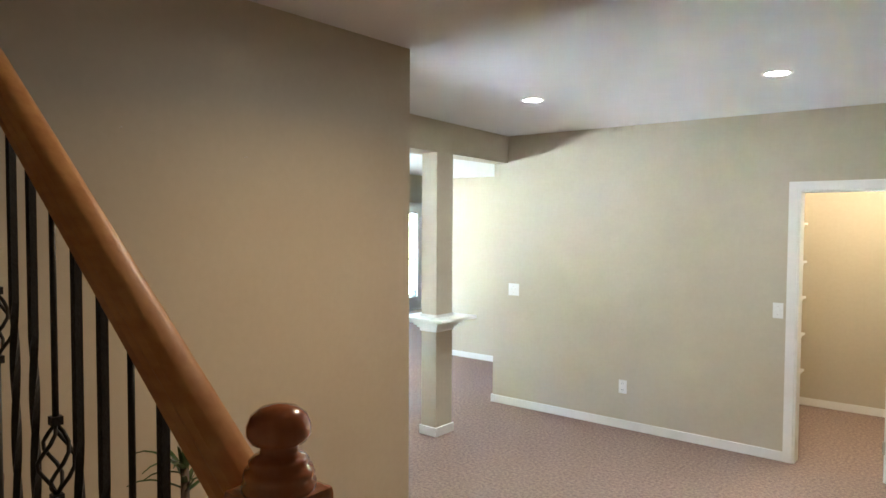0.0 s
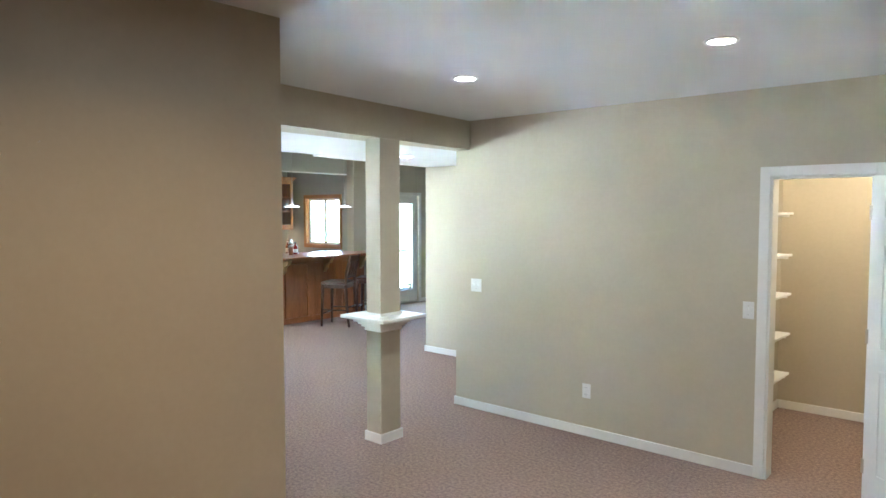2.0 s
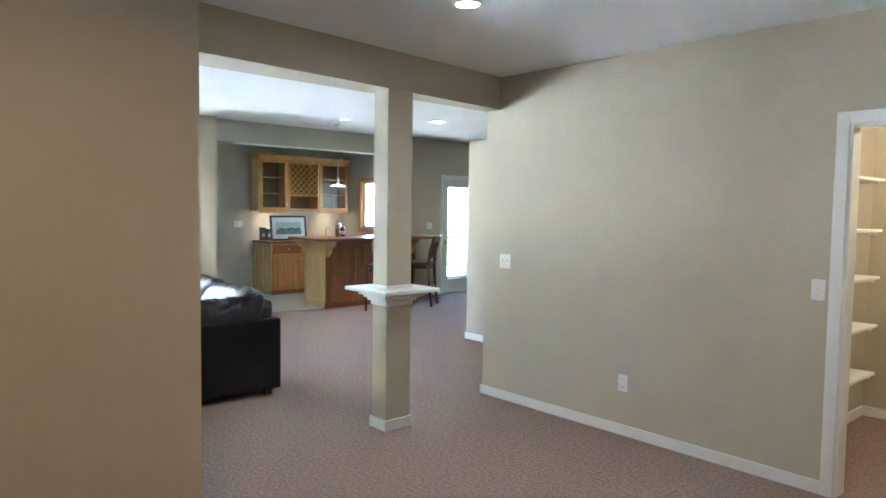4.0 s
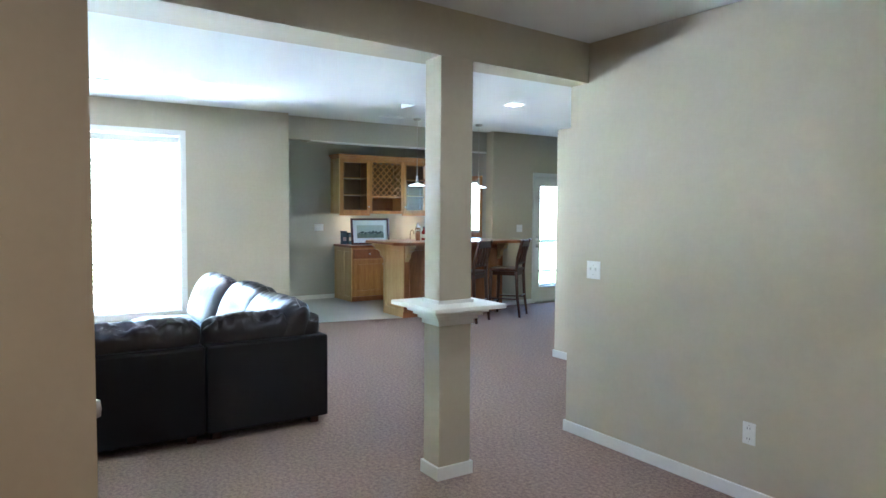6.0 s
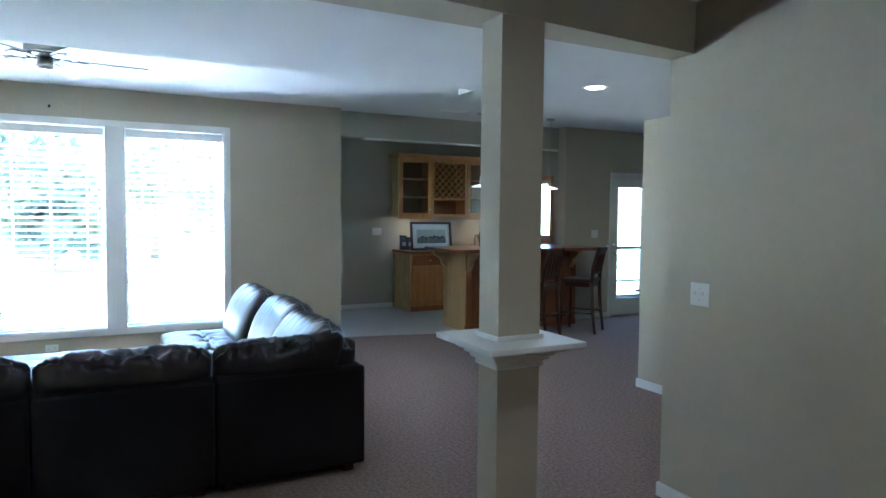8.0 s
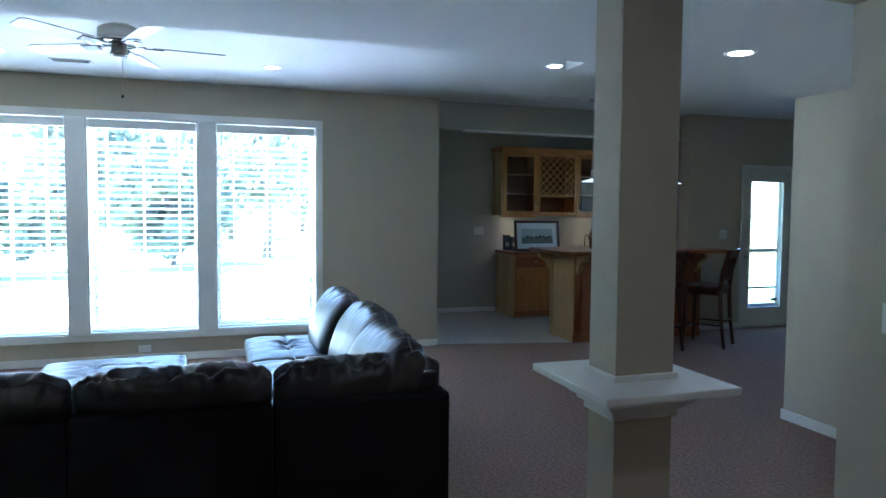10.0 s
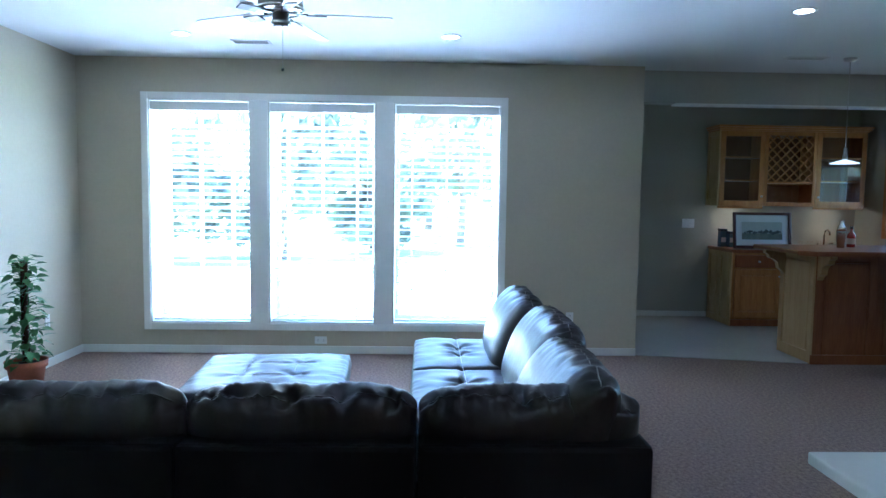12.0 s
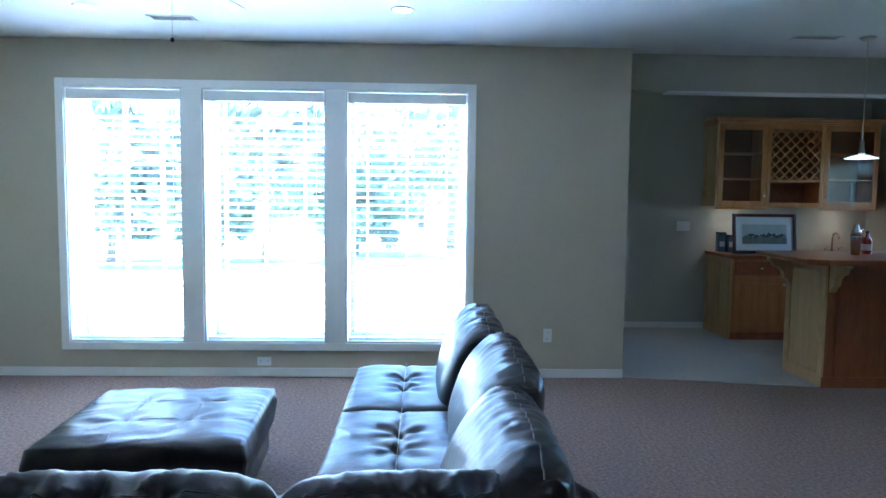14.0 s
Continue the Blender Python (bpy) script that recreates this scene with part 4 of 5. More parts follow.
for k in range(16):
    cy, cz, r = 0.15 + 0.03 * k, 0.19 + rnd.uniform(0, 0.02), rnd.uniform(0.012, 0.035)
    vs = [bm.verts.new((0.0152, cy + r * math.cos(a * 0.785) * rnd.uniform(0.7, 1.1), cz + r * math.sin(a * 0.785) * rnd.uniform(0.6, 1.1))) for a in range(8)]
    bm.faces.new(vs)
part("tree_line", bm, material("print_trees", (0.055, 0.065, 0.045), 0.7), o, "dark printed trees")

BLUE = material("blue_box", (0.05, 0.14, 0.22), 0.4, second=(0.04, 0.11, 0.18))
for k, (yy, hh) in enumerate(((7.00 + 0.12, 0.23), (7.00 + 0.21, 0.20))):
    o = thing("gift_box", (-10.62 + 0.05 * k, yy, CT), "dark blue bottle box on the counter", "box", "blue boxes")
    part("carton", boxes((-0.04, 0.04, -0.042, 0.042, 0, hh - 0.03), bevel=0.003), BLUE, o)
    part("lid", boxes((-0.042, 0.042, -0.044, 0.044, hh - 0.03, hh), bevel=0.003), material("blue_lid", (0.02, 0.05, 0.09), 0.35), o)
    part("label_band", boxes((0.0402, 0.0412, -0.03, 0.03, 0.06, 0.12)), material("band_silver", (0.5, 0.55, 0.6), 0.4), o, "pale label band")


def bottle(x, y, z, h, r, mat, label, neck=None):
    o = thing("bottle", (x, y, z), label, "bottle")
    bm = bmesh.new()
    lathe(bm, [(r * 0.9, 0), (r, 0.01), (r, h * 0.55), (r * 0.85, h * 0.64), (r * 0.36, h * 0.76), (r * 0.33, h * 0.93)], n=16)
    part("body", bm, mat, o)
    bm = bmesh.new()
    lathe(bm, [(r * 0.42, h * 0.9), (r * 0.42, h), (0.0, h)], n=12)
    part("cap", bm, neck or NICKEL, o)
    bm = bmesh.new()
    lathe(bm, [(r * 1.01, h * 0.16), (r * 1.02, h * 0.17), (r * 1.02, h * 0.42), (r * 1.01, h * 0.43)], n=16)
    part("label_band", bm, material("paper_label", (0.55, 0.45, 0.35), 0.7), o, "plain paper label")


REDG = material("red_drink", (0.22, 0.02, 0.015), 0.15)
bottle(-10.40, 8.66, CT, 0.30, 0.042, PANE, "tall clear glass decanter on the counter", SILVER)
o = thing("bar_faucet", (-10.66, 8.47, CT), "chrome gooseneck faucet on the bar counter", "faucet")
part("spout", tube(bmesh.new(), [(0, 0, 0), (0, 0, 0.16), (0.02, 0, 0.215), (0.07, 0, 0.235), (0.115, 0, 0.21), (0.125, 0, 0.165)], 0.010, 10), SILVER, o)
bm = bmesh.new()
lathe(bm, [(0.03, 0), (0.03, 0.012), (0.016, 0.03)], n=16)
part("base", bm, SILVER, o)
for sy in (-0.08, 0.08):
    part("handle", tube(bmesh.new(), [(0, sy, 0), (0, sy, 0.05), (0.03, sy * 1.3, 0.06)], 0.008, 8), SILVER, o)
bottle(-8.53, 7.46, BT, 0.20, 0.038, REDG, "dark red bottle with a black cap on the bar top", material("black_cap", (0.02, 0.02, 0.02), 0.4))
bottle(-10.5, 8.72, CT, 0.27, 0.036, material("amber_glass", (0.15, 0.05, 0.015), 0.12), "amber bottle on the counter")
o = thing("cocktail_shaker", (-8.42, 7.29, BT), "polished steel cocktail shaker on the bar top", "shaker")
bm = bmesh.new()
lathe(bm, [(0.032, 0), (0.044, 0.15), (0.044, 0.16)], n=18)
part("cup", bm, SILVER, o)
bm = bmesh.new()
lathe(bm, [(0.044, 0.16), (0.03, 0.21), (0.018, 0.22), (0.018, 0.255), (0.0, 0.262)], n=18)
part("lid", bm, SILVER, o)
for k, yy in enumerate((8.04, 8.15, 8.28)):
    o = thing("tumbler", (-10.45 + 0.03 * (k % 2), yy, CT), "clear glass tumbler on the counter", "glass", "tumblers")
    bm = bmesh.new()
    lathe(bm, [(0.030, 0), (0.036, 0.10), (0.033, 0.10), (0.028, 0.012), (0.0, 0.012)], n=16)
    part("bowl", bm, PANE, o)


# ---- ceiling fan ----
o = thing("ceiling_fan", (-6.18, 2.43, CL), "brushed nickel ceiling fan with pale blades and a frosted light bowl", "ceiling fan")
FANM = material("fan_nickel", (0.42, 0.40, 0.36), 0.35, metal=0.8, grain=80)
bm = bmesh.new()
lathe(bm, [(0.085, 0.0), (0.08, -0.02), (0.055, -0.055), (0.05, -0.07)], n=24)
part("canopy", bm, FANM, o)
bm = bmesh.new()
lathe(bm, [(0.05, -0.065), (0.10, -0.075), (0.13, -0.095), (0.133, -0.165), (0.11, -0.185), (0.06, -0.19)], n=28)
part("motor", bm, FANM, o)
bm = bmesh.new()
lathe(bm, [(0.05, -0.19), (0.05, -0.235), (0.06, -0.25), (0.045, -0.265)], n=20)
part("switch_housing", bm, NICKEL, o)
bm = bmesh.new()
lathe(bm, [(0.135, -0.160), (0.142, -0.168), (0.140, -0.182), (0.115, -0.192), (0.115, -0.186)], n=28)
part("vent_ring", bm, SILVER, o, "bright chrome ring under the motor")
bm = bmesh.new()
lathe(bm, [(0.048, -0.262), (0.046, -0.272), (0.02, -0.278), (0.0, -0.279)], n=20)
part("end_cap", bm, WHITEP, o, "pale end cap")
BLADE = material("fan_blade", (0.62, 0.60, 0.56), 0.45, second=(0.55, 0.53, 0.49), grain=12)
bl = bmesh.new()
prism(bl, [(0.20, -0.05), (0.62, -0.072), (0.66, -0.05), (0.66, 0.05), (0.62, 0.072), (0.20, 0.05)], -0.004, 0.004)
bmesh.ops.bevel(bl, geom=list(bl.edges), offset=0.003, segments=1, affect="EDGES")
blm = mesh_of("blade", bl, BLADE)
irn = mesh_of("blade_iron", boxes((0.05, 0.16, -0.012, 0.012, -0.004, 0.004), (0.15, 0.27, -0.035, 0.035, -0.010, -0.004), bevel=0.002), IRON)
for k in range(5):
    a = 24 + 72 * k
    m = pose(0, 0, -0.195, 0, 0, a) @ pose(0, 0, 0, 11, 0, 0)
    b1, b2 = part("blade", blm, BLADE, o), part("blade_iron", irn, IRON, o, "dark blade bracket")
    b1.matrix_basis, b2.matrix_basis = m, m
part("pull_chain", tube(bmesh.new(), [(0.045, 0.02, -0.25), (0.045, 0.02, -0.52)], 0.0015, 5), NICKEL, o)
bm = bmesh.new()
lathe(bm, [(0.0, 0.012), (0.008, 0.008), (0.009, -0.006), (0.0, -0.012)], x=0.045, y=0.02, z=-0.53, n=10)
part("pull_knob", bm, IRON, o)


# ---- plates, vents ----
def plate(name, x, y, z, face, label, w=0.072, h=0.116, slots=2, kind="outlet", flat=False):
    """A wall plate; face is the outward direction as degrees about z (0: towards -y)."""
    o = thing(name, (x, y, z), label, kind)
    o.matrix_basis = pose(x, y, z, 0, 0, face) @ pose(0, 0, 0, 0, 90 if flat else 0, 0)
    part("plate", boxes((-w / 2, w / 2, -0.006, 0.0, -h / 2, h / 2), bevel=0.002), WHITEP, o)
    if kind == "outlet":
        for s in (-1, 1):
            part("socket", boxes((-0.017, 0.017, -0.009, -0.006, s * 0.027 - 0.014, s * 0.027 + 0.014), bevel=0.002), WHITEP, o)
            part("slot", boxes((-0.009, -0.006, -0.0096, -0.0085, s * 0.027 - 0.005, s * 0.027 + 0.006), (0.006, 0.009, -0.0096, -0.0085, s * 0.027 - 0.005, s * 0.027 + 0.006)), DARKHOLE, o)
    else:
        n = slots
        for k in range(n):
            xx = (k - (n - 1) / 2) * 0.046
            part("toggle", boxes((xx - 0.005, xx + 0.005, -0.02, -0.006, -0.004, 0.016), bevel=0.002), WHITEP, o)
    for s in (-1, 1):
        part("screw", boxes((-0.003, 0.003, -0.0072, -0.006, s * 0.042 - 0.003, s * 0.042 + 0.003)) if kind == "outlet" else boxes((-0.003, 0.003, -0.0072, -0.006, s * 0.03 - 0.003, s * 0.03 + 0.003)), NICKEL, o)
    return o


plate("light_switch", -3.11, HY, 1.137, 0, "white double switch plate on the beige wall", w=0.116, kind="switch")
plate("light_switch", -0.755, HY, 1.137, 0, "white single switch plate beside the closet door", slots=1, kind="switch")
plate("light_switch", ALCB, 6.74, 1.23, 90, "white wide switch plate in the bar alcove", w=0.16, slots=3, kind="switch")
plate("light_switch", W, 9.28, 1.25, 90, "white double switch plate beside the patio door", w=0.116, kind="switch")
plate("wall_outlet", -1.978, HY, 0.365, 0, "white wall outlet above the baseboard")
plate("wall_outlet", W, 2.31, 0.130, 90, "white outlet set sideways under the windows", flat=True)
plate("wall_outlet", W, 4.715, 0.365, 90, "white wall outlet beside the windows")
plate("wall_outlet", -7.93, WL, 0.40, 180, "white wall outlet behind the potted plant")


def vent(x, y, z, rz, w=0.32, d=0.14):
    o = thing("ceiling_vent", (x, y, z), "white slatted ceiling air vent", "vent", "ceiling vents", rz=rz)
    part("frame", boxes((-w / 2, w / 2, -d / 2, -d / 2 + 0.02, -0.006, 0), (-w / 2, w / 2, d / 2 - 0.02, d / 2, -0.006, 0), (-w / 2, -w / 2 + 0.02, -d / 2 + 0.02, d / 2 - 0.02, -0.006, 0), (w / 2 - 0.02, w / 2, -d / 2 + 0.02, d / 2 - 0.02, -0.006, 0), bevel=0.001), WHITEP, o)
    part("backing", boxes((-w / 2 + 0.02, w / 2 - 0.02, -d / 2 + 0.02, d / 2 - 0.02, -0.002, -0.0005)), DARKHOLE, o)
    sm = mesh_of("slat", boxes((-w / 2 + 0.02, w / 2 - 0.02, -0.0062, 0.0062, -0.0008, 0.0008)), WHITEP)
    n = int((d - 0.04) / 0.014)
    for k in range(n):
        part("slat", sm, WHITEP, o, loc=(0, -d / 2 + 0.027 + 0.014 * k, -0.006), turn=(16, 0, 0))


vent(-7.82, 1.84, CL, 90)
vent(-8.03, 6.64, CL, 90, 0.36, 0.12)


# ---- pothos on a moss pole ----
def leaf_blade(bm, m, L, wid):
    """A small heart-shaped leaf, folded along its middle."""
    mid = [Vector((0, L * t, -0.18 * L * t * t)) for t in (0, 0.25, 0.6, 1.0)]
    out = [0.0, 0.5, 0.36, 0.0]
    row = []
    for p, o_ in zip(mid, out):
        row.append((bm.verts.new(m @ (p + Vector((-o_ * wid, -0.03 * L if o_ == 0.5 else 0, 0.12 * o_ * wid)))), bm.verts.new(m @ p), bm.verts.new(m @ (p + Vector((o_ * wid, -0.03 * L if o_ == 0.5 else 0, 0.12 * o_ * wid))))))
    for a, b in zip(row, row[1:]):
        for q in ((a[0], a[1], b[1], b[0]), (a[1], a[2], b[2], b[1])):
            try:
                bm.faces.new(q).smooth = True
            except ValueError:
                pass


o = thing("potted_plant", (-7.10, 0.34, 0), "leafy green pothos climbing a pole in a terracotta pot", "plant")
bm = bmesh.new()
lathe(bm, [(0.095, 0.0), (0.125, 0.21), (0.14, 0.215), (0.145, 0.265), (0.13, 0.265), (0.12, 0.235), (0.0, 0.235)], n=26)
part("pot", bm, TERRACOTTA, o)
bm = bmesh.new()
lathe(bm, [(0.119, 0.236), (0.08, 0.245), (0.0, 0.246)], n=18)
part("soil", bm, SOIL, o)
part("pole", tube(bmesh.new(), [(0, 0, 0.2), (0.005, 0, 0.6), (0, 0.004, 1.0)], 0.024, 10), MOSS, o)
rnd = random.Random(11)
for k in range(7):
    z0 = 0.26
    a = rnd.uniform(0, 6.28)
    part("vine", tube(bmesh.new(), [(0.03 * math.cos(a + 1.3 * t), 0.03 * math.sin(a + 1.3 * t), z0 + 0.11 * t) for t in range(7)], 0.004, 5), LEAF, o)
for k in range(150):
    z = 0.28 + 0.78 * (k / 150.0) ** 1.1
    a = k * 2.4 + rnd.uniform(-0.4, 0.4)
    reach = rnd.uniform(0.04, 0.12) * (1.25 - 0.5 * (z - 0.28) / 0.78)
    L = rnd.uniform(0.05, 0.095)
    m = pose(reach * math.cos(a), reach * math.sin(a), z, 0, 0, math.degrees(a) - 90) @ pose(0, 0, 0, rnd.uniform(-50, 20), rnd.uniform(-25, 25), rnd.uniform(-20, 20))
    bm = bmesh.new()
    leaf_blade(bm, m, L, L * 0.85)
    tube(bm, [(0.02 * math.cos(a), 0.02 * math.sin(a), z - 0.02), (reach * math.cos(a), reach * math.sin(a), z)], 0.002, 4)
    part("leaf", bm, LEAF, o)

# ---- landing, steps, stair and its rail ----
LZ = 0.34
structure("landing", boxes((-0.36, 2.27, -0.59, 0.95, 0.0, LZ)), CARPET, "carpeted stair landing", "landing")
structure("step", boxes((-0.36, 2.27, 0.95, 1.23, 0.0, LZ / 2)), CARPET, "carpeted lower step", "step")
for k in range(7):
    structure("stair_step", boxes((-0.36 - 0.27 * (k + 1), -0.36 - 0.27 * k, -0.59, 0.52, 0.0, LZ + 0.185 * (k + 1))), CARPET, "carpeted stair tread", "step")

NXP, NYP = -0.092, 0.348
o = thing("newel_post", (NXP, NYP, LZ), "turned reddish wooden newel post with a mushroom cap", "newel post")
part("shaft", boxes((-0.040, 0.040, -0.040, 0.040, 0.0, 1.187), bevel=0.008), NEWELWOOD, o)
bm = bmesh.new()
lathe(bm, [(r * 0.72, 1.187 + (z - 1.082) * 0.72) for r, z in ((0.051, 1.078), (0.052, 1.090), (0.046, 1.094), (0.050, 1.102), (0.047, 1.110), (0.040, 1.113), (0.042, 1.121), (0.036, 1.127), (0.027, 1.131), (0.025, 1.142), (0.029, 1.149))], n=28)
part("turned_neck", bm, NEWELWOOD, o)
bm = bmesh.new()
lathe(bm, [(r * 0.70, 1.187 + (z - 1.082) * 0.72) for r, z in ((0.027, 1.146), (0.040, 1.148), (0.046, 1.158), (0.046, 1.169), (0.040, 1.184), (0.027, 1.194), (0.012, 1.198), (0.0, 1.199))], n=28)
part("cap", bm, NEWELWOOD, o, "glossy round wooden cap")

SL = 0.765
o = thing("stair_rail", (NXP - 0.036, NYP, LZ), "sloping wooden handrail on black iron balusters", "stair rail")
L = 2.0
bm = bmesh.new()
prof = [(0.74 * y, 0.8 * z) for y, z in ((-0.030, -0.03), (-0.033, -0.005), (-0.030, 0.012), (-0.034, 0.02), (-0.030, 0.038), (-0.012, 0.048), (0.012, 0.048), (0.030, 0.038), (0.034, 0.02), (0.030, 0.012), (0.033, -0.005), (0.030, -0.03))]
a, b = [bm.verts.new((0.0, y, 1.140 + z)) for y, z in prof], [bm.verts.new((-L, y, 1.140 + z + L * SL)) for y, z in prof]
for i in range(len(prof)):
    j = (i + 1) % len(prof)
    bm.faces.new((a[i], a[j], b[j], b[i])).smooth = i in (4, 5, 6)
bm.faces.new(a)
bm.faces.new(list(reversed(b)))
part("handrail", bm, RAILWOOD, o, "glossy honey wooden handrail")
for k in range(1, 15):
    x = -0.110 - 0.0785 * k
    wx = -(NXP - 0.036 + x) - 0.36
    z0, z1 = (0.185 * (1 + int(wx / 0.27)) if wx > 0 else 0.0), 1.128 - x * SL
    kind = k % 3
    bm = bmesh.new()
    if kind == 2:
        zb = 1.128 - x * SL - 0.42
        tube(bm, [(x, 0, z0), (x, 0, zb - 0.055)], 0.005, 6)
        tube(bm, [(x, 0, zb + 0.055), (x, 0, z1)], 0.005, 6)
        for q in range(4):
            tube(bm, [(x + 0.026 * math.sin(math.pi * t / 8) * math.cos(q * 1.571 + t * 0.39), 0.026 * math.sin(math.pi * t / 8) * math.sin(q * 1.571 + t * 0.39), zb - 0.055 + 0.01375 * t) for t in range(9)], 0.0032, 6)
        for zz in (zb - 0.066, zb + 0.053):
            box(bm, x - 0.008, x + 0.008, -0.008, 0.008, zz, zz + 0.013)
    else:
        n = 60
        rings = []
        for t in range(n + 1):
            f = t / n
            ang = 0.785 + (8.0 * max(0.0, min(1.0, (f - 0.25) / 0.5)))
            rings.append([bm.verts.new((x + 0.0078 * math.cos(ang + 1.571 * c), 0.0078 * math.sin(ang + 1.571 * c), z0 + f * (z1 - z0))) for c in range(4)])
        for r0, r1 in zip(rings, rings[1:]):
            for c in range(4):
                bm.faces.new((r0[c], r0[(c + 1) % 4], r1[(c + 1) % 4], r1[c]))
    part("baluster", bm, IRON, o, "twisted black iron baluster" if kind != 2 else "black iron basket baluster")

# spiky potted plant below the rail
o = thing("spiky_plant", (-1.375, 0.987, 0), "spiky dark green potted plant beside the stair", "plant")
bm = bmesh.new()
lathe(bm, [(0.11, 0.0), (0.15, 0.30), (0.16, 0.31), (0.15, 0.33), (0.13, 0.31), (0.0, 0.30)], n=24)
part("pot", bm, material("dark_pot", (0.06, 0.04, 0.03), 0.5), o)
part("stem", tube(bmesh.new(), [(0, 0, 0.3), (0.01, 0, 0.65), (0.0, 0.0, 1.085)], [0.02, 0.016, 0.012], 8), BARK, o)
rnd = random.Random(5)
SPIKE = material("spike_leaf", (0.035, 0.075, 0.025), 0.45, second=(0.06, 0.10, 0.03), scale=8)
for k in range(20):
    a, up, L = k * 2.4, rnd.uniform(0.35, 1.4), rnd.uniform(0.10, 0.20)
    bm = bmesh.new()
    z0 = 0.985 + 0.1 * rnd.random()
    pts = []
    for t in range(6):
        f = t / 5.0
        pts.append((L * f * math.cos(up) * math.cos(a), L * f * math.cos(up) * math.sin(a), z0 + L * f * math.sin(up) - 0.16 * L * f ** 3 * 2))
    side = Vector((-math.sin(a), math.cos(a), 0))
    row = []
    for t, p in enumerate(pts):
        wv = 0.009 * (1 - (t / 5.0) ** 2) + 0.0006
        row.append((bm.verts.new(Vector(p) - side * wv), bm.verts.new(Vector(p) + Vector((0, 0, -0.003))), bm.verts.new(Vector(p) + side * wv)))
    for r0, r1 in zip(row, row[1:]):
        bm.faces.new((r0[0], r0[1], r1[1], r1[0]))
        bm.faces.new((r0[1], r0[2], r1[2], r1[1]))
    part("leaf", bm, SPIKE, o)

WICKER = material("brown_wicker", (0.16, 0.07, 0.04), 0.8, second=(0.09, 0.035, 0.02), scale=30, grain=90, bump=1.0, bump_scale=70)
o = thing("woven_basket", (-1.30, 0.40, LZ + 0.185 * 4), "small brown woven basket on a stair tread", "basket")
bm = bmesh.new()
lathe(bm, [(0.06, 0.0), (0.085, 0.06), (0.09, 0.13), (0.075, 0.19), (0.06, 0.20), (0.0, 0.19)], n=22)
part("weave", bm, WICKER, o)
bm = bmesh.new()
lathe(bm, [(0.072, 0.185), (0.08, 0.195), (0.07, 0.206), (0.06, 0.195)], n=22)
part("rim", bm, WICKER, o)
for yy, zz in ((0.98, 2.09), (1.45, 2.03)):
    o = thing("wall_nail", (NX, yy, zz), "small bare nail in the tan painted wall", "nail")
    part("shank", tube(bmesh.new(), [(-0.004, 0, 0), (0.014, 0, 0.003)], 0.0013, 6), NICKEL, o)
    part("head", tube(bmesh.new(), [(0.013, 0, 0.003), (0.0155, 0, 0.0035)], 0.0026, 8), NICKEL, o)

# closet shelves on the side wall
for z in (0.46, 0.79, 1.12, 1.44, 1.78):
    o = thing("closet_shelf", (-1.05, 5.62, z), "white closet shelf on wooden cleats", "shelf", "closet shelves")
    part("board", boxes((0.001, 0.25, 0.0, 1.08, 0.0, 0.018), bevel=0.002), TRIM, o)
    part("cleat", boxes((0.001, 0.02, 0.0, 1.08, -0.05, 0.0)), TRIM, o)
    part("bracket", boxes((0.02, 0.235, 1.0, 1.02, -0.02, 0.0), (0.02, 0.04, 1.0, 1.02, -0.14, -0.02)), TRIM, o)


# ---- outside ----
structure("ground", boxes((-400, 300, -300, 300, -0.6, -0.25)), LAWN, "pale mown lawn reaching to the distance", "lawn")
# Slabs made wide and pale to bounce sunlight indoors; the second is unseen.
structure("patio", boxes((-16.0, W - 0.2, -4.0, 5.0, -0.24, -0.06), (-12.0, W - 0.2, 9.2, 12.0, -0.24, -0.06)), CONCRETE, "pale concrete slab, added to bounce sunlight indoors", "patio")


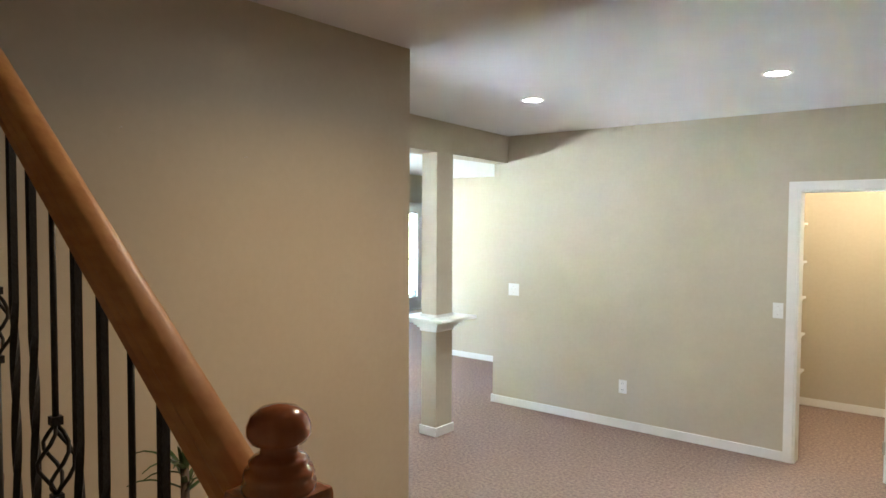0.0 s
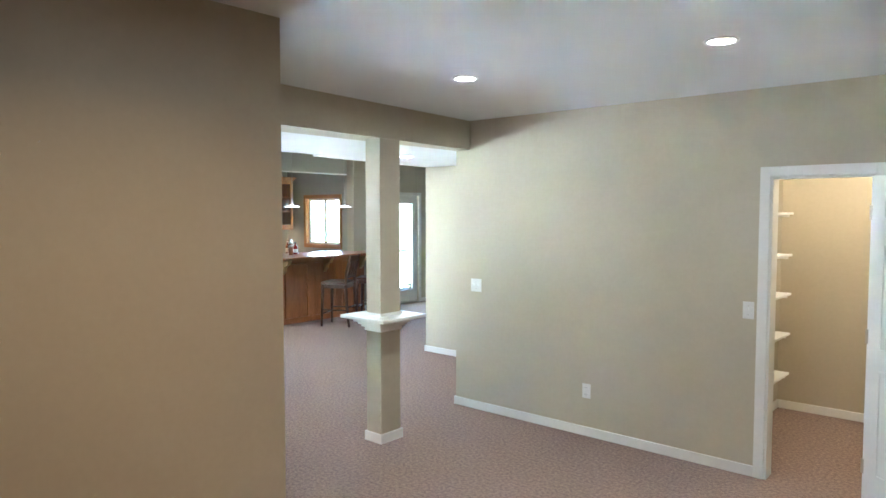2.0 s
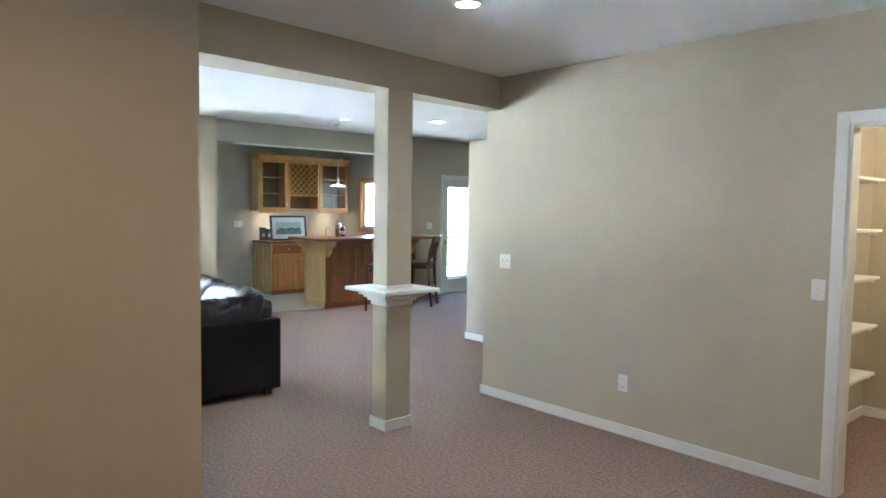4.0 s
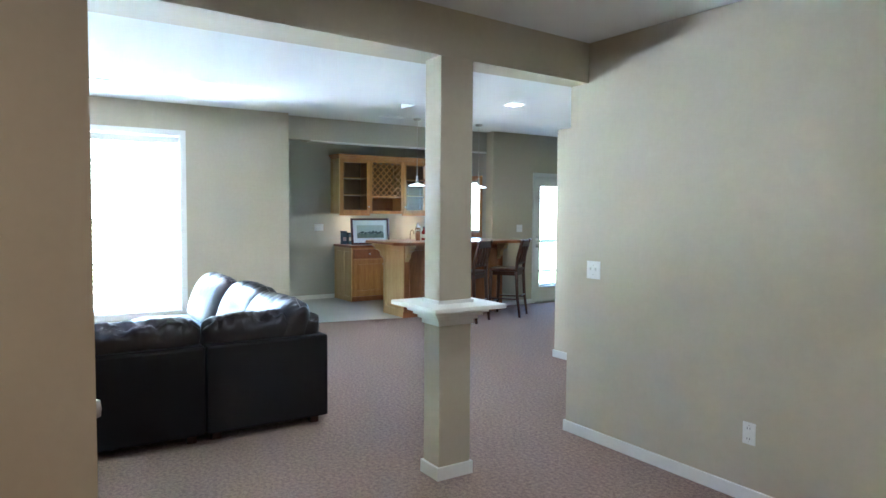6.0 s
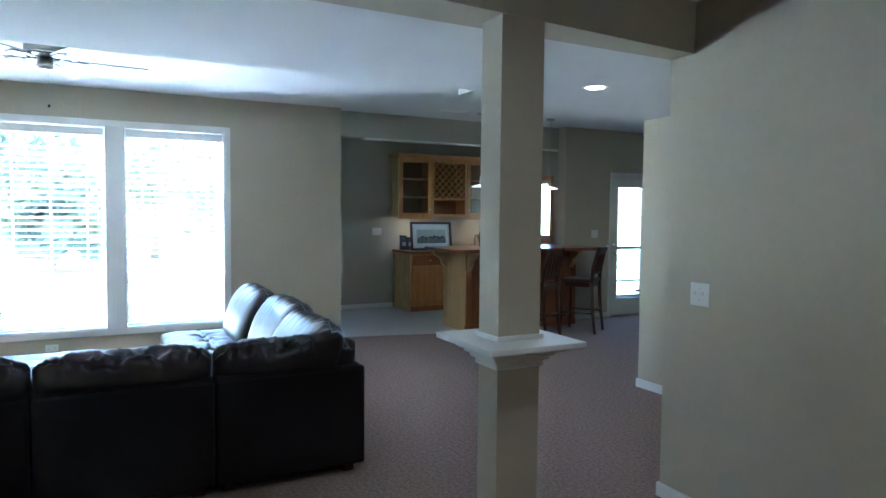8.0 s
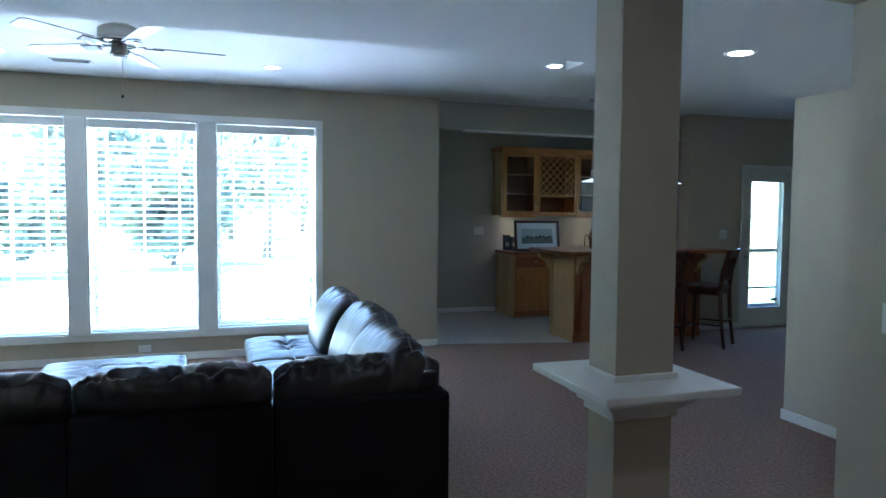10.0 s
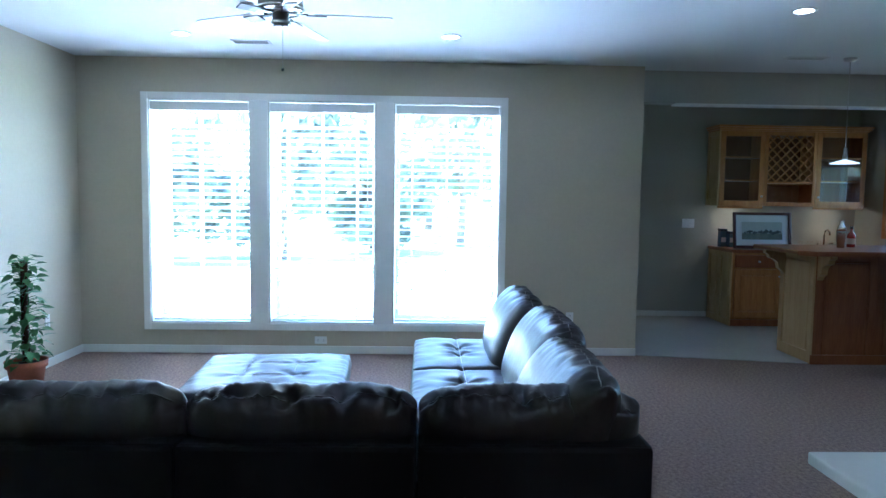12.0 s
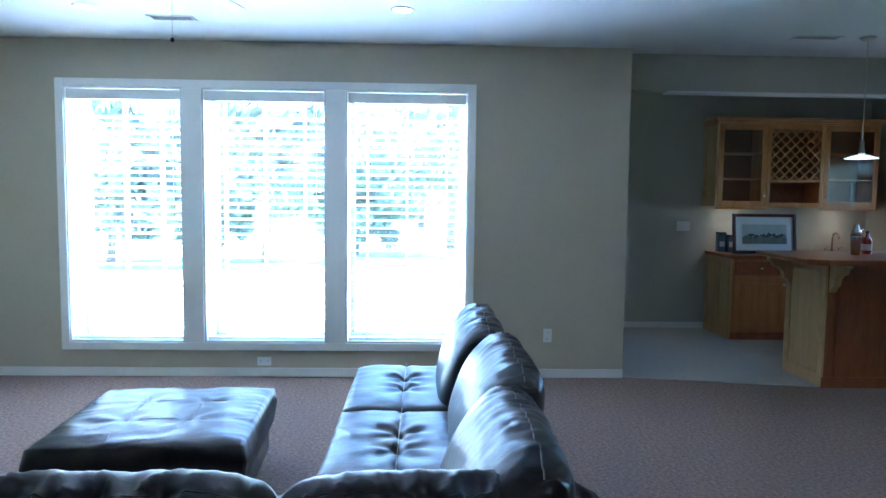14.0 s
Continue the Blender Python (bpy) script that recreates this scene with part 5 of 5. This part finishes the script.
def tree(x, y, h, r, seed):
    rnd = random.Random(seed)
    o = thing("tree", (x, y, -0.26), "leafy green deciduous tree on the lawn", "tree", "trees behind the house")
    pts = [(0, 0, 0), (0.1 * rnd.uniform(-1, 1), 0.1, h * 0.25), (0.2 * rnd.uniform(-1, 1), -0.1, h * 0.5), (0, 0, h * 0.85)]
    bm = tube(bmesh.new(), pts, [0.026 * h, 0.02 * h, 0.013 * h, 0.004 * h], 9)
    for k in range(9):
        a, z = k * 2.4, h * (0.28 + 0.06 * k)
        e = (r * 0.7 * math.cos(a), r * 0.7 * math.sin(a), z + h * 0.16)
        tube(bm, [(0, 0, z), (e[0] * 0.5, e[1] * 0.5, z + h * 0.1), e], [0.009 * h, 0.006 * h, 0.002 * h], 5)
    part("trunk", bm, BARK, o)
    verts, faces = [], []
    for k in range(48):
        a, el = rnd.uniform(0, 6.283), rnd.uniform(-0.9, 1.4)
        rr = r * rnd.uniform(0.35, 1.0)
        c = Vector((rr * math.cos(a) * math.cos(el), rr * math.sin(a) * math.cos(el), h * 0.56 + rr * 1.2 * math.sin(el)))
        cr = r * rnd.uniform(0.16, 0.30)
        for q in range(70):
            d = Vector((rnd.gauss(0, 1), rnd.gauss(0, 1), rnd.gauss(0, 1))).normalized() * cr * rnd.random() ** 0.4
            u = Vector((rnd.gauss(0, 1), rnd.gauss(0, 1), rnd.gauss(0, 1))).normalized()
            v = u.orthogonal().normalized()
            s = rnd.uniform(0.12, 0.26)
            n0 = len(verts)
            p = c + d
            verts += [p - u * s, p + v * s * 0.6, p + u * s, p - v * s * 0.6]
            faces.append((n0, n0 + 1, n0 + 2, n0 + 3))
    me = bpy.data.meshes.new("crown")
    me.from_pydata([tuple(v) for v in verts], [], faces)
    me.materials.append(FOLIAGE)
    part("crown", me, FOLIAGE, o)


for k, (x, y, h, r) in enumerate(((-34, -3.5, 8.5, 4.4), (-40, 3.5, 9.0, 4.8), (-31, 8.5, 5.6, 2.7), (-52, -2, 13, 6.5), (-56, 9, 13, 6.5), (-50, -13, 12, 6), (-34, 20, 8, 4), (-58, 22, 13, 6.5), (-30, -14, 9, 4.4), (-62, 3, 14, 7), (-20, -4.2, 4.4, 2.4), (-21, -0.6, 4.0, 2.1), (-19.5, -7.5, 4.2, 2.2), (-23.5, 1.6, 3.4, 1.7), (-27, 4.6, 6.8, 2.7))):
    tree(x, y, h, r, 20 + k)
